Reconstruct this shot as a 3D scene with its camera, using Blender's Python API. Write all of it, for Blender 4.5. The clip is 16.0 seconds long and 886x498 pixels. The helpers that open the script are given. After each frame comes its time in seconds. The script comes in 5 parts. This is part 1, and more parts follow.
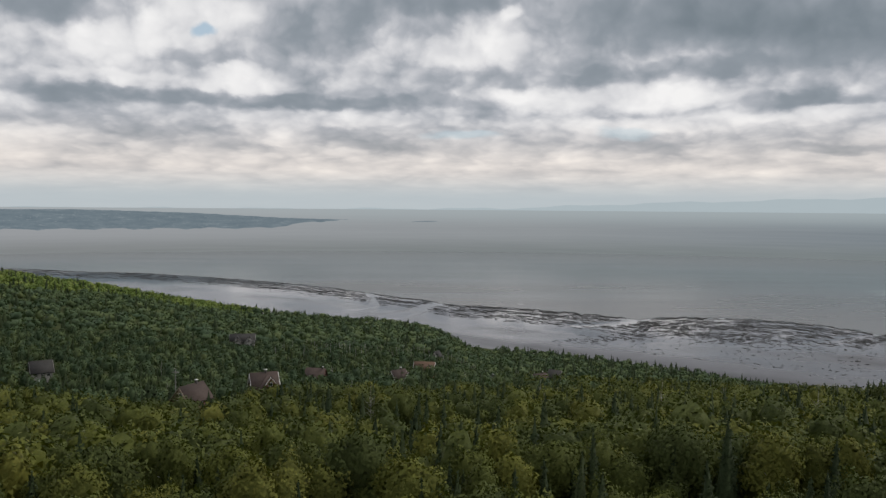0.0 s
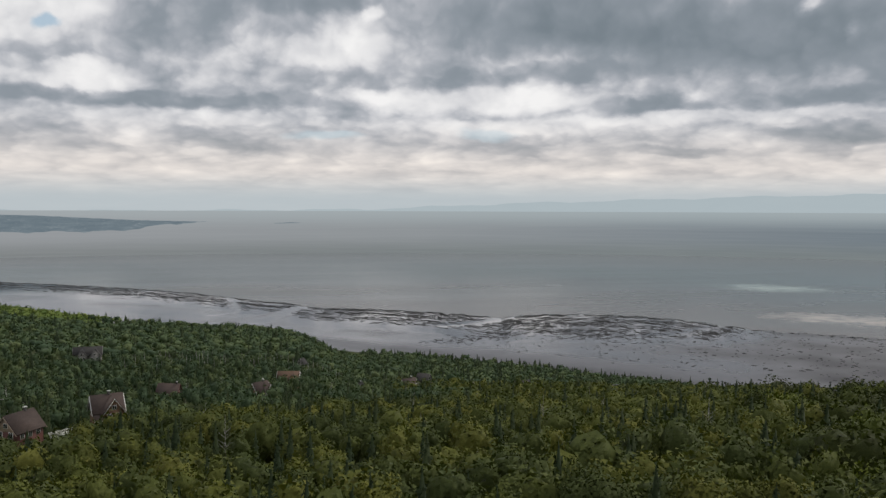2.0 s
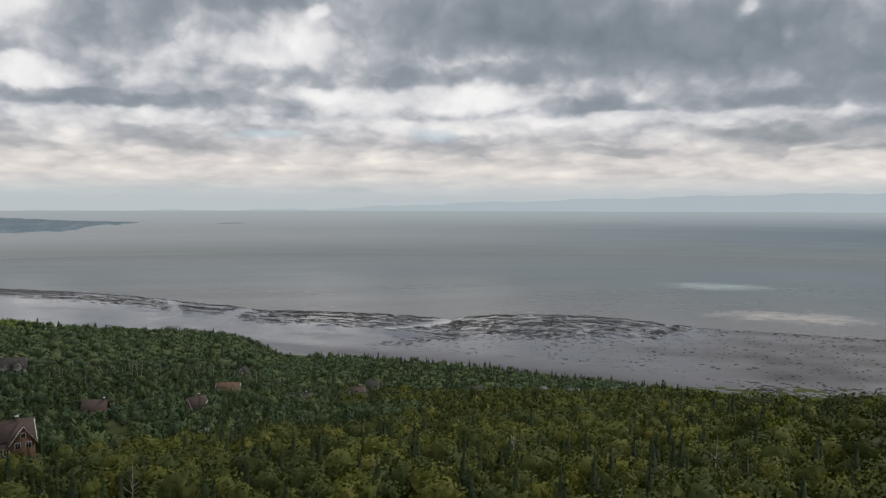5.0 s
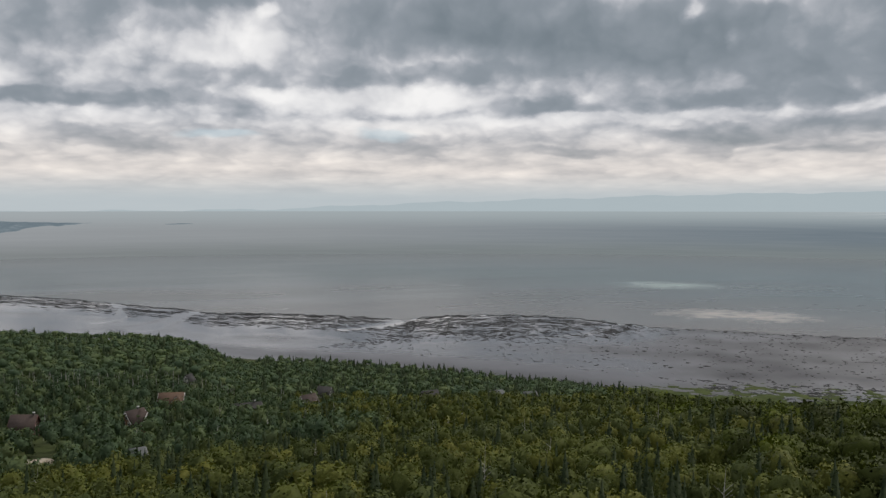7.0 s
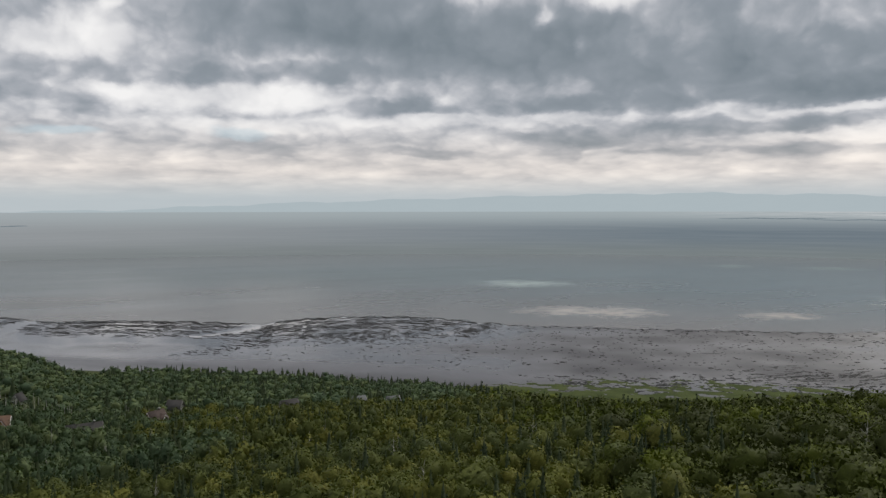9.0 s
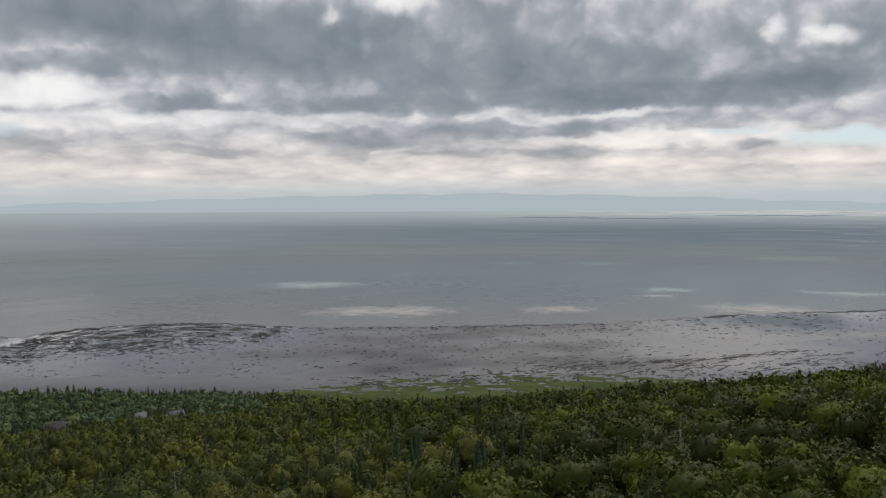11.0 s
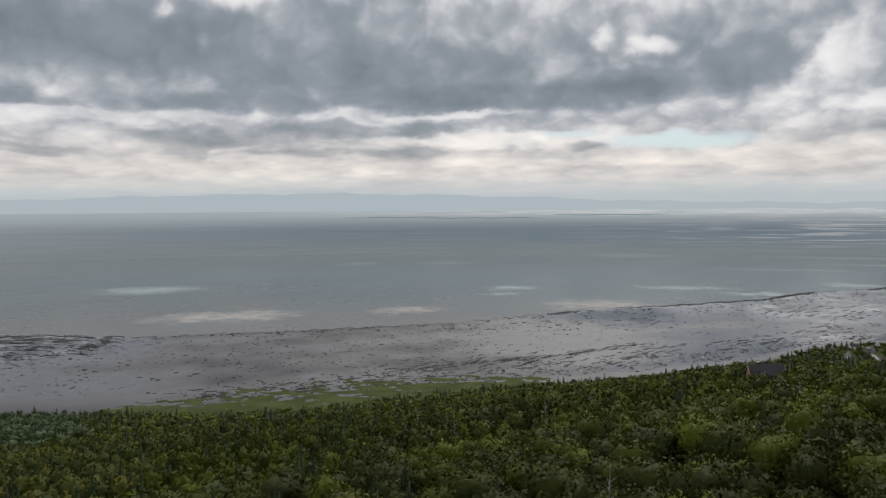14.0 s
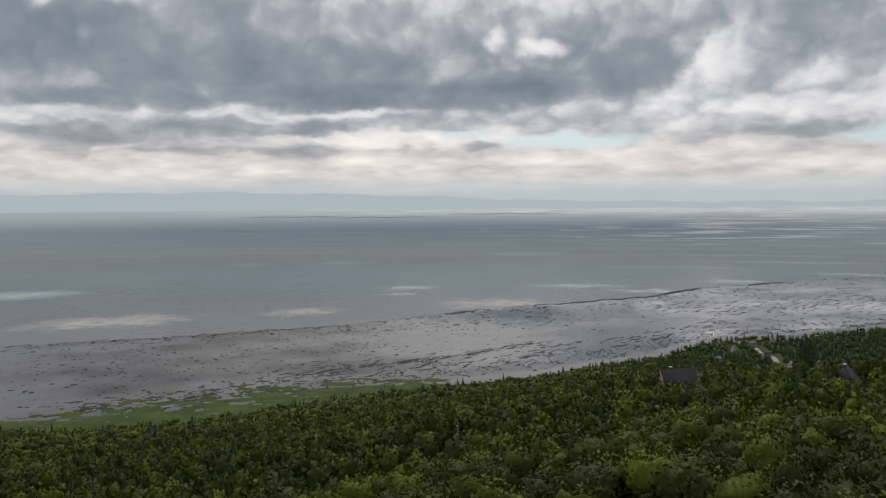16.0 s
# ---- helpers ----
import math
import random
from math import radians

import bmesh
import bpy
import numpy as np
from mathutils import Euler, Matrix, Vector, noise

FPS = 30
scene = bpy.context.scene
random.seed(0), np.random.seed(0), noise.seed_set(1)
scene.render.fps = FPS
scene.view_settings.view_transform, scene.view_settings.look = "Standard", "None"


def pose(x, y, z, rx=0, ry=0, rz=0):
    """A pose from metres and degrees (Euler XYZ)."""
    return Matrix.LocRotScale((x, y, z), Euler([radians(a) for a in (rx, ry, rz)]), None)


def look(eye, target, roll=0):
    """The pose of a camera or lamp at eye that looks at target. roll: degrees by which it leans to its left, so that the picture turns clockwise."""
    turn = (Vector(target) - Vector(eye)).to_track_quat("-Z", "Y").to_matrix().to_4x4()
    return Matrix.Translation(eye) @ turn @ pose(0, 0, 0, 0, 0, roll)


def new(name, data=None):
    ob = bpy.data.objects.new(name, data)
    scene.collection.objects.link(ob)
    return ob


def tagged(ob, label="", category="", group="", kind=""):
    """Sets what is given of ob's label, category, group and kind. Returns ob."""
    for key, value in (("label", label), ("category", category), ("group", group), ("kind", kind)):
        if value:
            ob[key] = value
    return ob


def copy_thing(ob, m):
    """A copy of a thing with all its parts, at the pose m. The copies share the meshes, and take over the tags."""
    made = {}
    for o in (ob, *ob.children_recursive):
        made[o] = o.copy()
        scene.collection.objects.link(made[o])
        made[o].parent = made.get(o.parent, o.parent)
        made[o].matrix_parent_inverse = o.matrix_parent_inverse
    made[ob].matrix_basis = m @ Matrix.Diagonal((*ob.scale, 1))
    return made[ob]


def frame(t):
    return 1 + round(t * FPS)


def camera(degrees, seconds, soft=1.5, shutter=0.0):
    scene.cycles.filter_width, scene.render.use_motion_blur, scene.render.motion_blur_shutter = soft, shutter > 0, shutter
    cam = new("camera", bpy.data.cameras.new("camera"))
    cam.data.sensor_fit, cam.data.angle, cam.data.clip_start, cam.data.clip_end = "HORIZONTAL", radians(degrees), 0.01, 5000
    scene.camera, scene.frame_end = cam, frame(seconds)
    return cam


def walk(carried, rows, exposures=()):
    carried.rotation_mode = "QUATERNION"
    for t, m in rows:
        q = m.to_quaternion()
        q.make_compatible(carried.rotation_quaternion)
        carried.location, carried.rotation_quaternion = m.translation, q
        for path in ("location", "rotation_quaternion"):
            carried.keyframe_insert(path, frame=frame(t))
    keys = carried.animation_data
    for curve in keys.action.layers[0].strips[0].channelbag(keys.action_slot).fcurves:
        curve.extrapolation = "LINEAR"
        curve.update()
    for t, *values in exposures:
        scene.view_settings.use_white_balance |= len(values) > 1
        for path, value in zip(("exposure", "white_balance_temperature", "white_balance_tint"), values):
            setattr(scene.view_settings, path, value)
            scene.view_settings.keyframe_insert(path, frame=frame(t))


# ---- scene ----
cam = camera(56.44, 16.0, soft=1.4)
EYE = 241.0
ROWS = [  # seconds, x, y, height over EYE, yaw, pitch, roll
    (0, 0.00, -0.00, -0.00, -0.000, -2.958, 0.441),
    (0.5, -0.14, 3.80, 0.09, -4.496, -2.903, 0.303),
    (1, -0.20, 7.39, 0.13, -5.825, -2.887, 0.270),
    (1.5, -0.20, 11.06, 0.24, -7.469, -2.871, 0.246),
    (2, -0.01, 14.61, 0.36, -9.390, -2.856, 0.194),
    (2.5, 0.21, 18.13, 0.47, -10.028, -2.845, 0.175),
    (3, 0.57, 21.59, 0.62, -10.338, -2.865, 0.209),
    (3.5, 0.94, 25.03, 0.80, -10.593, -2.869, 0.183),
    (4, 1.45, 28.63, 0.85, -10.922, -2.878, 0.177),
    (4.2, 1.65, 30.14, 0.84, -11.330, -2.878, 0.170),
    (6.3, 3.60, 46.97, 0.48, -15.180, -2.857, 0.055),
    (6.5, 3.85, 48.50, 0.47, -15.423, -2.857, 0.046),
    (7, 4.56, 52.18, 0.52, -16.377, -2.862, 0.028),
    (7.5, 5.33, 55.77, 0.64, -17.425, -2.855, 0.047),
    (8, 6.24, 59.22, 0.73, -19.200, -2.846, 0.057),
    (8.5, 7.21, 62.76, 0.84, -24.085, -2.823, -0.096),
    (9, 8.50, 66.19, 0.90, -26.132, -2.838, -0.084),
    (9.5, 9.75, 69.90, 0.92, -28.509, -2.827, -0.211),
    (10, 11.54, 73.38, 0.84, -33.308, -2.831, -0.239),
    (10.2, 12.30, 74.78, 0.79, -36.740, -2.836, -0.236),
    (12.3, 21.04, 91.02, 0.41, -42.013, -2.865, -0.230),
    (12.5, 22.11, 92.68, 0.41, -42.096, -2.863, -0.212),
    (13, 25.14, 96.80, 0.55, -42.344, -2.873, -0.162),
    (13.5, 28.72, 100.71, 0.68, -44.610, -2.930, -0.203),
    (14, 32.31, 104.96, 0.86, -51.418, -2.920, -0.431),
    (14.5, 36.13, 108.85, 1.04, -52.587, -2.973, -0.508),
    (15, 40.12, 112.51, 1.14, -52.982, -2.982, -0.458),
    (15.5, 44.19, 115.97, 1.13, -53.597, -2.998, -0.328),
    (16, 48.33, 119.59, 1.27, -58.663, -3.024, -0.442),
]
walk(cam, [(t, pose(x, y, EYE + z, 90 + pitch, 0, yaw) @ pose(0, 0, 0, 0, 0, roll)) for t, x, y, z, yaw, pitch, roll in ROWS])

# ---- world, sun ----
SUN_AZ, SUN_EL = 62.0, 43.0
world = bpy.data.worlds.new("overcast_sky")
scene.world = world
world.use_nodes = True


class Nodes:
    """Short hand for a node tree."""

    def __init__(self, tree):
        self.tree = tree
        tree.nodes.clear()

    def add(self, kind):
        return self.tree.nodes.new(kind)

    def attribute(self, name):
        n = self.add("ShaderNodeAttribute")
        n.attribute_name = name
        return n

    def put(self, socket, value):
        if isinstance(value, bpy.types.NodeSocket):
            self.tree.links.new(value, socket)
        elif value is not None:
            socket.default_value = value

    def math(self, op, a, b=None, c=None, clamp=False):
        n = self.add("ShaderNodeMath")
        n.operation, n.use_clamp = op, clamp
        for s, v in zip(n.inputs, (a, b, c)):
            self.put(s, v)
        return n.outputs[0]

    def vec(self, op, a, b=None):
        n = self.add("ShaderNodeVectorMath")
        n.operation = op
        self.put(n.inputs[0], a)
        if b is not None:
            self.put(n.inputs[1], b)
        return n.outputs["Value"] if op in ("LENGTH", "DOT_PRODUCT") else n.outputs[0]

    def noise(self, at, scale, detail=4.0, rough=0.55, distortion=0.0):
        n = self.add("ShaderNodeTexNoise")
        self.put(n.inputs["Vector"], at)
        for key, value in (("Scale", scale), ("Detail", detail), ("Roughness", rough), ("Distortion", distortion)):
            n.inputs[key].default_value = value
        return n.outputs["Fac"], n.outputs["Color"]

    def billow(self, at, scale):
        n = self.add("ShaderNodeTexVoronoi")
        n.feature = "SMOOTH_F1"
        self.put(n.inputs["Vector"], at)
        for key, value in (("Scale", scale), ("Detail", 2.0), ("Roughness", 0.5), ("Smoothness", 0.35)):
            n.inputs[key].default_value = value
        return self.math("SUBTRACT", 1.0, n.outputs["Distance"])

    def ramp(self, fac, *stops):
        n = self.add("ShaderNodeValToRGB")
        e = n.color_ramp.elements
        while len(e) < len(stops):
            e.new(0.5)
        for el, (p, c) in zip(e, stops):
            el.position, el.color = p, (*c, 1)
        self.put(n.inputs[0], fac)
        return n.outputs[0]

    def map(self, value, a, b, c=0.0, d=1.0, smooth=False):
        n = self.add("ShaderNodeMapRange")
        n.interpolation_type = "SMOOTHSTEP" if smooth else "LINEAR"
        for s, v in zip(n.inputs, (value, a, b, c, d)):
            self.put(s, v)
        return n.outputs[0]

    def mix(self, fac, a, b, kind="MIX"):
        n = self.add("ShaderNodeMix")
        n.data_type, n.blend_type = "RGBA", kind
        for s, v in zip((n.inputs[0], n.inputs[6], n.inputs[7]), (fac, a, b)):
            self.put(s, v if not isinstance(v, tuple) else (*v[:3], 1))
        return n.outputs[2]

    def joined(self, x, y, z=0.0):
        n = self.add("ShaderNodeCombineXYZ")
        for s, v in zip(n.inputs, (x, y, z)):
            self.put(s, v)
        return n.outputs[0]

    def split(self, v):
        n = self.add("ShaderNodeSeparateXYZ")
        self.put(n.inputs[0], v)
        return n.outputs


def build_sky():
    w = Nodes(world.node_tree)
    way = w.vec("NORMALIZE", w.add("ShaderNodeTexCoord").outputs["Generated"])
    x, y, z = w.split(way)
    az = w.math("DEGREES", w.math("ARCTAN2", x, y))
    el = w.math("DEGREES", w.math("ARCSINE", z))
    # clouds flatten towards the horizon
    depth = w.math("LOGARITHM", w.math("MAXIMUM", w.math("ADD", el, 1.0), 0.3), 2.0)
    flat = w.joined(w.math("MULTIPLY", az, 0.105), depth)
    wide, wide_rgb = w.noise(flat, 1.5, 5.0, 0.50, 0.2)
    puff, puff_rgb = w.noise(w.vec("ADD", flat, (7.0, 3.0, 4.0)), 2.9, 6.0, 0.50, 0.1)
    # billows: rounded lumps with crisp creases
    swirl = w.vec("MULTIPLY", w.vec("SUBTRACT", puff_rgb, (0.5, 0.5, 0.5)), (0.30, 0.22, 0.0))
    lump = w.billow(w.vec("ADD", flat, swirl), 3.0)
    small = w.billow(w.vec("ADD", w.vec("ADD", flat, (3.0, 1.0, 0.0)), swirl), 7.5)
    grain = w.noise(flat, 17.0, 5.0, 0.60, 0.3)[0]
    bend = w.vec("MULTIPLY", w.vec("SUBTRACT", wide_rgb, (0.5, 0.5, 0.5)), (3.2, 1.2, 0.0))
    bend = w.vec("ADD", bend, w.vec("MULTIPLY", w.vec("SUBTRACT", puff_rgb, (0.5, 0.5, 0.5)), (4.0, 2.0, 0.0)))
    low = w.map(el, 0.0, 9.0, 0.30, 1.0)
    place = w.vec("ADD", w.joined(az, el), w.vec("MULTIPLY", bend, w.joined(low, low, low)))
    calm = w.map(el, 1.5, 6.5, 0.55, 1.0)
    total = [w.math("MULTIPLY_ADD", w.math("SUBTRACT", wide, 0.5), 0.60, 0.86)]
    for field, mean, amount in ((puff, 0.5, 0.42), (lump, 0.55, 0.30), (small, 0.55, 0.14), (grain, 0.5, 0.06)):
        total.append(w.math("ADD", total[-1], w.math("MULTIPLY", w.math("MULTIPLY", w.math("SUBTRACT", field, mean), amount), calm)))
    blue = []

    def blob(a, e, width, height, hard=0.45):
        d = w.vec("LENGTH", w.vec("MULTIPLY", w.vec("SUBTRACT", place, (a, e, 0.0)), (1 / width, 1 / height, 0.0)))
        return w.map(d, hard, 1.25, 1.0, 0.0, True)

    def cloud(a, e, width, height, amount):
        total.append(w.math("MULTIPLY_ADD", blob(a, e, width, height, 0.0 if amount > 0.4 else 0.4), amount, total[-1]))

    def gap(a, e, width, height, amount=0.9):
        blue.append(w.math("MULTIPLY", blob(a, e, width, height), amount))

    # azimuth, elevation, half width, half height in degrees; dark decks are negative
    cloud(45, 10.8, 34.0, 4.0, -0.20)
    cloud(-27, 13.6, 7.0, 2.4, -0.42)
    cloud(-22, 10.3, 5.0, 1.2, 0.32)
    cloud(-16.5, 12.4, 4.5, 1.7, 0.28)
    cloud(-16, 9.6, 2.8, 0.7, -0.22)
    cloud(-13.5, 8.2, 3.2, 1.1, 0.36)
    cloud(-24, 8.6, 7.0, 0.9, 0.12)
    cloud(-8, 12.0, 4.5, 2.0, -0.30)
    cloud(-1, 13.8, 8.0, 1.3, -0.36)
    cloud(1.2, 10.7, 5.2, 1.3, 0.36)
    cloud(5, 12.9, 1.4, 0.5, 0.38)
    cloud(-12, 7.0, 18.0, 0.55, -0.32)
    cloud(-4.5, 7.6, 7.5, 0.8, -0.12)
    cloud(-22, 7.9, 9.0, 0.5, 0.14)
    cloud(-8, 5.9, 12.0, 0.5, 0.14)
    cloud(3, 8.6, 9.0, 0.6, -0.16)
    cloud(-5, 4.6, 5.0, 1.0, -0.20)
    cloud(-18, 4.8, 6.0, 0.6, -0.16)
    cloud(17, 12.9, 10.5, 2.3, -0.60)
    cloud(30, 11.0, 10.0, 2.4, -0.50)
    cloud(17, 9.2, 11.0, 0.8, -0.20)
    cloud(12, 7.3, 9.5, 0.9, 0.38)
    cloud(23.5, 7.0, 4.0, 0.7, -0.34)
    cloud(17, 5.6, 11.0, 0.6, 0.22)
    cloud(35, 4.7, 5.0, 0.6, -0.36)
    cloud(25, 3.8, 3.5, 0.35, -0.26)
    cloud(37.8, 14.2, 2.4, 1.5, 0.85)
    cloud(33.2, 12.7, 1.3, 0.8, 0.62)
    cloud(35.6, 11.1, 0.6, 0.6, 0.50)
    cloud(46, 9.4, 12.0, 1.9, -0.46)
    cloud(49, 10.2, 4.0, 0.9, 0.16)
    cloud(57, 7.5, 13.0, 1.0, -0.56)
    cloud(46, 5.3, 8.5, 0.6, -0.36)
    cloud(66, 8.2, 9.0, 1.0, -0.26)
    cloud(28, 6.0, 10.0, 0.5, 0.20)
    cloud(46, 3.7, 10.0, 0.35, -0.18)
    cloud(60, 3.0, 14.0, 0.4, 0.16)
    cloud(38, 7.0, 8.0, 0.8, -0.30)
    cloud(65.5, 10.4, 1.5, 0.7, 0.70)
    cloud(62.5, 11.2, 1.1, 0.9, 0.45)
    cloud(62, 13.8, 10.0, 1.2, 0.14)
    cloud(52, 6.3, 5.0, 0.35, 0.46)
    cloud(56, 4.5, 8.0, 0.6, 0.36)
    cloud(61.2, 4.1, 1.6, 0.35, -0.32)
    cloud(72, 8.8, 3.5, 1.9, -0.44)
    cloud(77.2, 9.4, 1.8, 2.6, 0.34)
    cloud(84, 11.4, 6.0, 2.6, -0.32)
    cloud(83, 6.3, 6.0, 0.9, 0.28)
    cloud(82, 4.7, 5.0, 0.5, -0.25)
    gap(-16.2, 11.3, 0.8, 0.45, 0.8)
    gap(1.2, 4.8, 2.4, 0.4, 0.5)
    gap(12.5, 5.1, 2.0, 0.45, 0.45)
    gap(67.5, 4.3, 5.0, 0.65, 0.9)
    gap(60.5, 4.9, 2.5, 0.25, 0.6)
    gap(88, 4.2, 4.0, 0.8, 0.8)
    # far clouds run together into a pale even bank
    value = w.math("ADD", total[-1], w.math("MULTIPLY", w.map(el, 4.6, 2.0, 0, 1, True), 0.08))
    value = w.math("MULTIPLY_ADD", w.math("SUBTRACT", value, 0.66), w.map(el, 1.5, 6.0, 0.68, 1.0), 0.66)
    # light and dark part along fairly crisp edges
    steep = w.map(value, 0.30, 0.98, 0.30, 0.98, True)
    value = w.math("MULTIPLY_ADD", w.math("SUBTRACT", steep, value), w.map(el, 2.0, 6.0, 0.2, 0.5), value)
    inner = w.math("ADD", w.math("MULTIPLY", w.math("SUBTRACT", lump, 0.55), 0.16), w.math("MULTIPLY", w.math("SUBTRACT", puff, 0.5), 0.12))
    value = w.math("MULTIPLY_ADD", inner, calm, value)
    tone = w.ramp(w.map(value, -0.45, 1.05), (0.0, (0.145, 0.176, 0.202)), (0.25, (0.192, 0.230, 0.262)), (0.45, (0.272, 0.308, 0.345)), (0.63, (0.43, 0.452, 0.488)),
                  (0.80, (0.65, 0.657, 0.675)), (1.0, (0.90, 0.895, 0.885)))
    tone = w.mix(1.0, tone, (1.0, 0.996, 1.004), "MULTIPLY")
    # the low sky is creamy, the haze below it blue-grey
    tone = w.mix(w.math("MULTIPLY", w.map(el, 6.5, 2.6, 0, 1, True), 0.9), tone, w.mix(1.0, tone, (1.12, 1.04, 0.955), "MULTIPLY"))
    tone = w.mix(w.map(el, 2.6, 0.4, 0.0, 0.95, True), tone, (0.475, 0.530, 0.560))
    sky = w.add("ShaderNodeTexSky")
    sky.sky_type, sky.sun_disc, sky.sun_elevation, sky.sun_rotation = "NISHITA", False, radians(SUN_EL), radians(SUN_AZ)
    clear = w.mix(1.0, sky.outputs[0], (0.10, 0.10, 0.10), "MULTIPLY")
    clear = w.mix(0.6, clear, (0.42, 0.58, 0.70))
    hole = blue[0]
    for b in blue[1:]:
        hole = w.math("MAXIMUM", hole, b)
    tone = w.mix(hole, tone, clear)
    back = w.add("ShaderNodeBackground")
    w.put(back.inputs[0], tone)
    back.inputs[1].default_value = 1.0
    w.put(w.add("ShaderNodeOutputWorld").inputs[0], back.outputs[0])


build_sky()
sun = new("sun", bpy.data.lights.new("sun", "SUN"))
sun.data.energy, sun.data.angle, sun.data.color = 1.5, radians(10), (1.0, 0.95, 0.86)
sa, se = radians(SUN_AZ), radians(SUN_EL)
sun.matrix_world = look((0, 0, 600), (-math.sin(sa) * math.cos(se), -math.cos(sa) * math.cos(se), 600 - math.sin(se)))


# ---- materials ----
def material(name):
    m = bpy.data.materials.new(name)
    m.use_nodes = True
    return m, Nodes(m.node_tree)


def surface(n, color, rough=0.8, bump=None, bump_strength=0.4, bump_distance=0.05, metal=0.0, spec=0.5, alpha=None):
    b = n.add("ShaderNodeBsdfPrincipled")
    n.put(b.inputs["Base Color"], color if not isinstance(color, tuple) else (*color, 1))
    n.put(b.inputs["Roughness"], rough)
    n.put(b.inputs["Specular IOR Level"], spec)
    b.inputs["Metallic"].default_value = metal
    if bump is not None:
        k = n.add("ShaderNodeBump")
        k.inputs["Strength"].default_value, k.inputs["Distance"].default_value = bump_strength, bump_distance
        n.put(k.inputs["Height"], bump)
        n.put(b.inputs["Normal"], k.outputs[0])
    out = n.add("ShaderNodeOutputMaterial")
    n.put(out.inputs[0], b.outputs[0])
    return b, out


def here(n):
    return n.add("ShaderNodeNewGeometry").outputs["Position"]


def leaf_material(name, dark, light, accent, single):
    """Foliage: tone differs from tree to tree and from clump to clump."""
    m, n = material(name)
    geo = n.add("ShaderNodeNewGeometry")
    if single:
        tree = n.add("ShaderNodeObjectInfo").outputs["Random"]
    else:
        tree = n.attribute("tone").outputs["Fac"]
    stand = n.noise(geo.outputs["Position"], 0.011, 3.0)[0]
    clump = geo.outputs["Random Per Island"]
    k = n.math("ADD", n.math("MULTIPLY_ADD", n.math("SUBTRACT", tree, 0.5), 1.0, 0.25), n.math("MULTIPLY", clump, 0.16))
    k = n.math("ADD", k, n.math("MULTIPLY", n.math("SUBTRACT", stand, 0.5), 1.5))
    grove = n.noise(geo.outputs["Position"], 0.042, 3.0)[0]
    k = n.math("ADD", k, n.math("MULTIPLY_ADD", n.math("SUBTRACT", grove, 0.5), 1.5, 0.08), clamp=True)
    color = n.mix(k, dark, light)
    color = n.mix(n.math("MULTIPLY", n.map(tree, 0.62, 1.0, 0, 1, True), n.map(clump, 0.0, 1.0, 0.15, 0.6)), color, accent)
    grain = n.noise(geo.outputs["Position"], 3.2, 4.0, 0.7)[0]
    color = n.mix(1.0, color, n.mix(n.map(grain, 0.36, 0.62), (0.84, 0.86, 0.86), (1.14, 1.13, 1.08)), "MULTIPLY")
    bump = n.add("ShaderNodeBump")
    bump.inputs["Strength"].default_value, bump.inputs["Distance"].default_value = 0.30, 0.20
    n.put(bump.inputs["Height"], grain)
    b = n.add("ShaderNodeBsdfPrincipled")
    n.put(b.inputs["Base Color"], color)
    n.put(b.inputs["Normal"], bump.outputs[0])
    b.inputs["Roughness"].default_value = 0.62
    b.inputs["Specular IOR Level"].default_value = 0.06
    t = n.add("ShaderNodeBsdfTranslucent")
    n.put(t.inputs[0], n.mix(1.0, color, (1.1, 1.25, 0.5), "MULTIPLY"))
    s = n.add("ShaderNodeMixShader")
    s.inputs[0].default_value = 0.10
    n.put(s.inputs[1], b.outputs[0])
    n.put(s.inputs[2], t.outputs[0])
    n.put(n.add("ShaderNodeOutputMaterial").inputs[0], s.outputs[0])
    return m


BROAD = ((0.068, 0.084, 0.028), (0.130, 0.142, 0.031), (0.170, 0.155, 0.035))
# bluer green for the farther forest, haze put into the leaf colour
HAZED_WOOD = ((0.062, 0.094, 0.052), (0.108, 0.144, 0.066), (0.136, 0.156, 0.062))
# paler green for the ridge, with the sunlight on it put into the colour
SUNLIT_RIDGE = ((0.115, 0.165, 0.042), (0.200, 0.250, 0.070), (0.230, 0.255, 0.080))
# maple green, darker because shade over that slope is put into it
SHADED_MAPLE = ((0.044, 0.053, 0.015), (0.086, 0.108, 0.016), (0.162, 0.188, 0.021))
NEEDLE = ((0.029, 0.043, 0.020), (0.046, 0.062, 0.027), (0.056, 0.071, 0.031))
broad_single, broad_many = (leaf_material("broad_leaves" + s, *BROAD, single=f) for s, f in (("", True), ("_forest", False)))
shaded_maple_many = leaf_material("shaded_maple_leaves", *SHADED_MAPLE, single=False)
hazed_many, sunlit_many = leaf_material("hazed_wood_leaves", *HAZED_WOOD, single=False), leaf_material("sunlit_ridge_leaves", *SUNLIT_RIDGE, single=False)
needle_single, needle_many = (leaf_material("needles" + s, *NEEDLE, single=f) for s, f in (("", True), ("_forest", False)))


def bark_material(name, a, b):
    m, n = material(name)
    p = n.vec("MULTIPLY", here(n), (1.0, 1.0, 0.35))
    f = n.noise(p, 6.0, 5.0)[0]
    surface(n, n.ramp(f, (0.35, a), (0.65, b)), 0.85, f, 0.6, 0.03)
    return m


bark_grey = bark_material("grey_bark", (0.10, 0.085, 0.07), (0.24, 0.21, 0.18))
bark_pale = bark_material("pale_birch_bark", (0.26, 0.24, 0.21), (0.62, 0.60, 0.56))


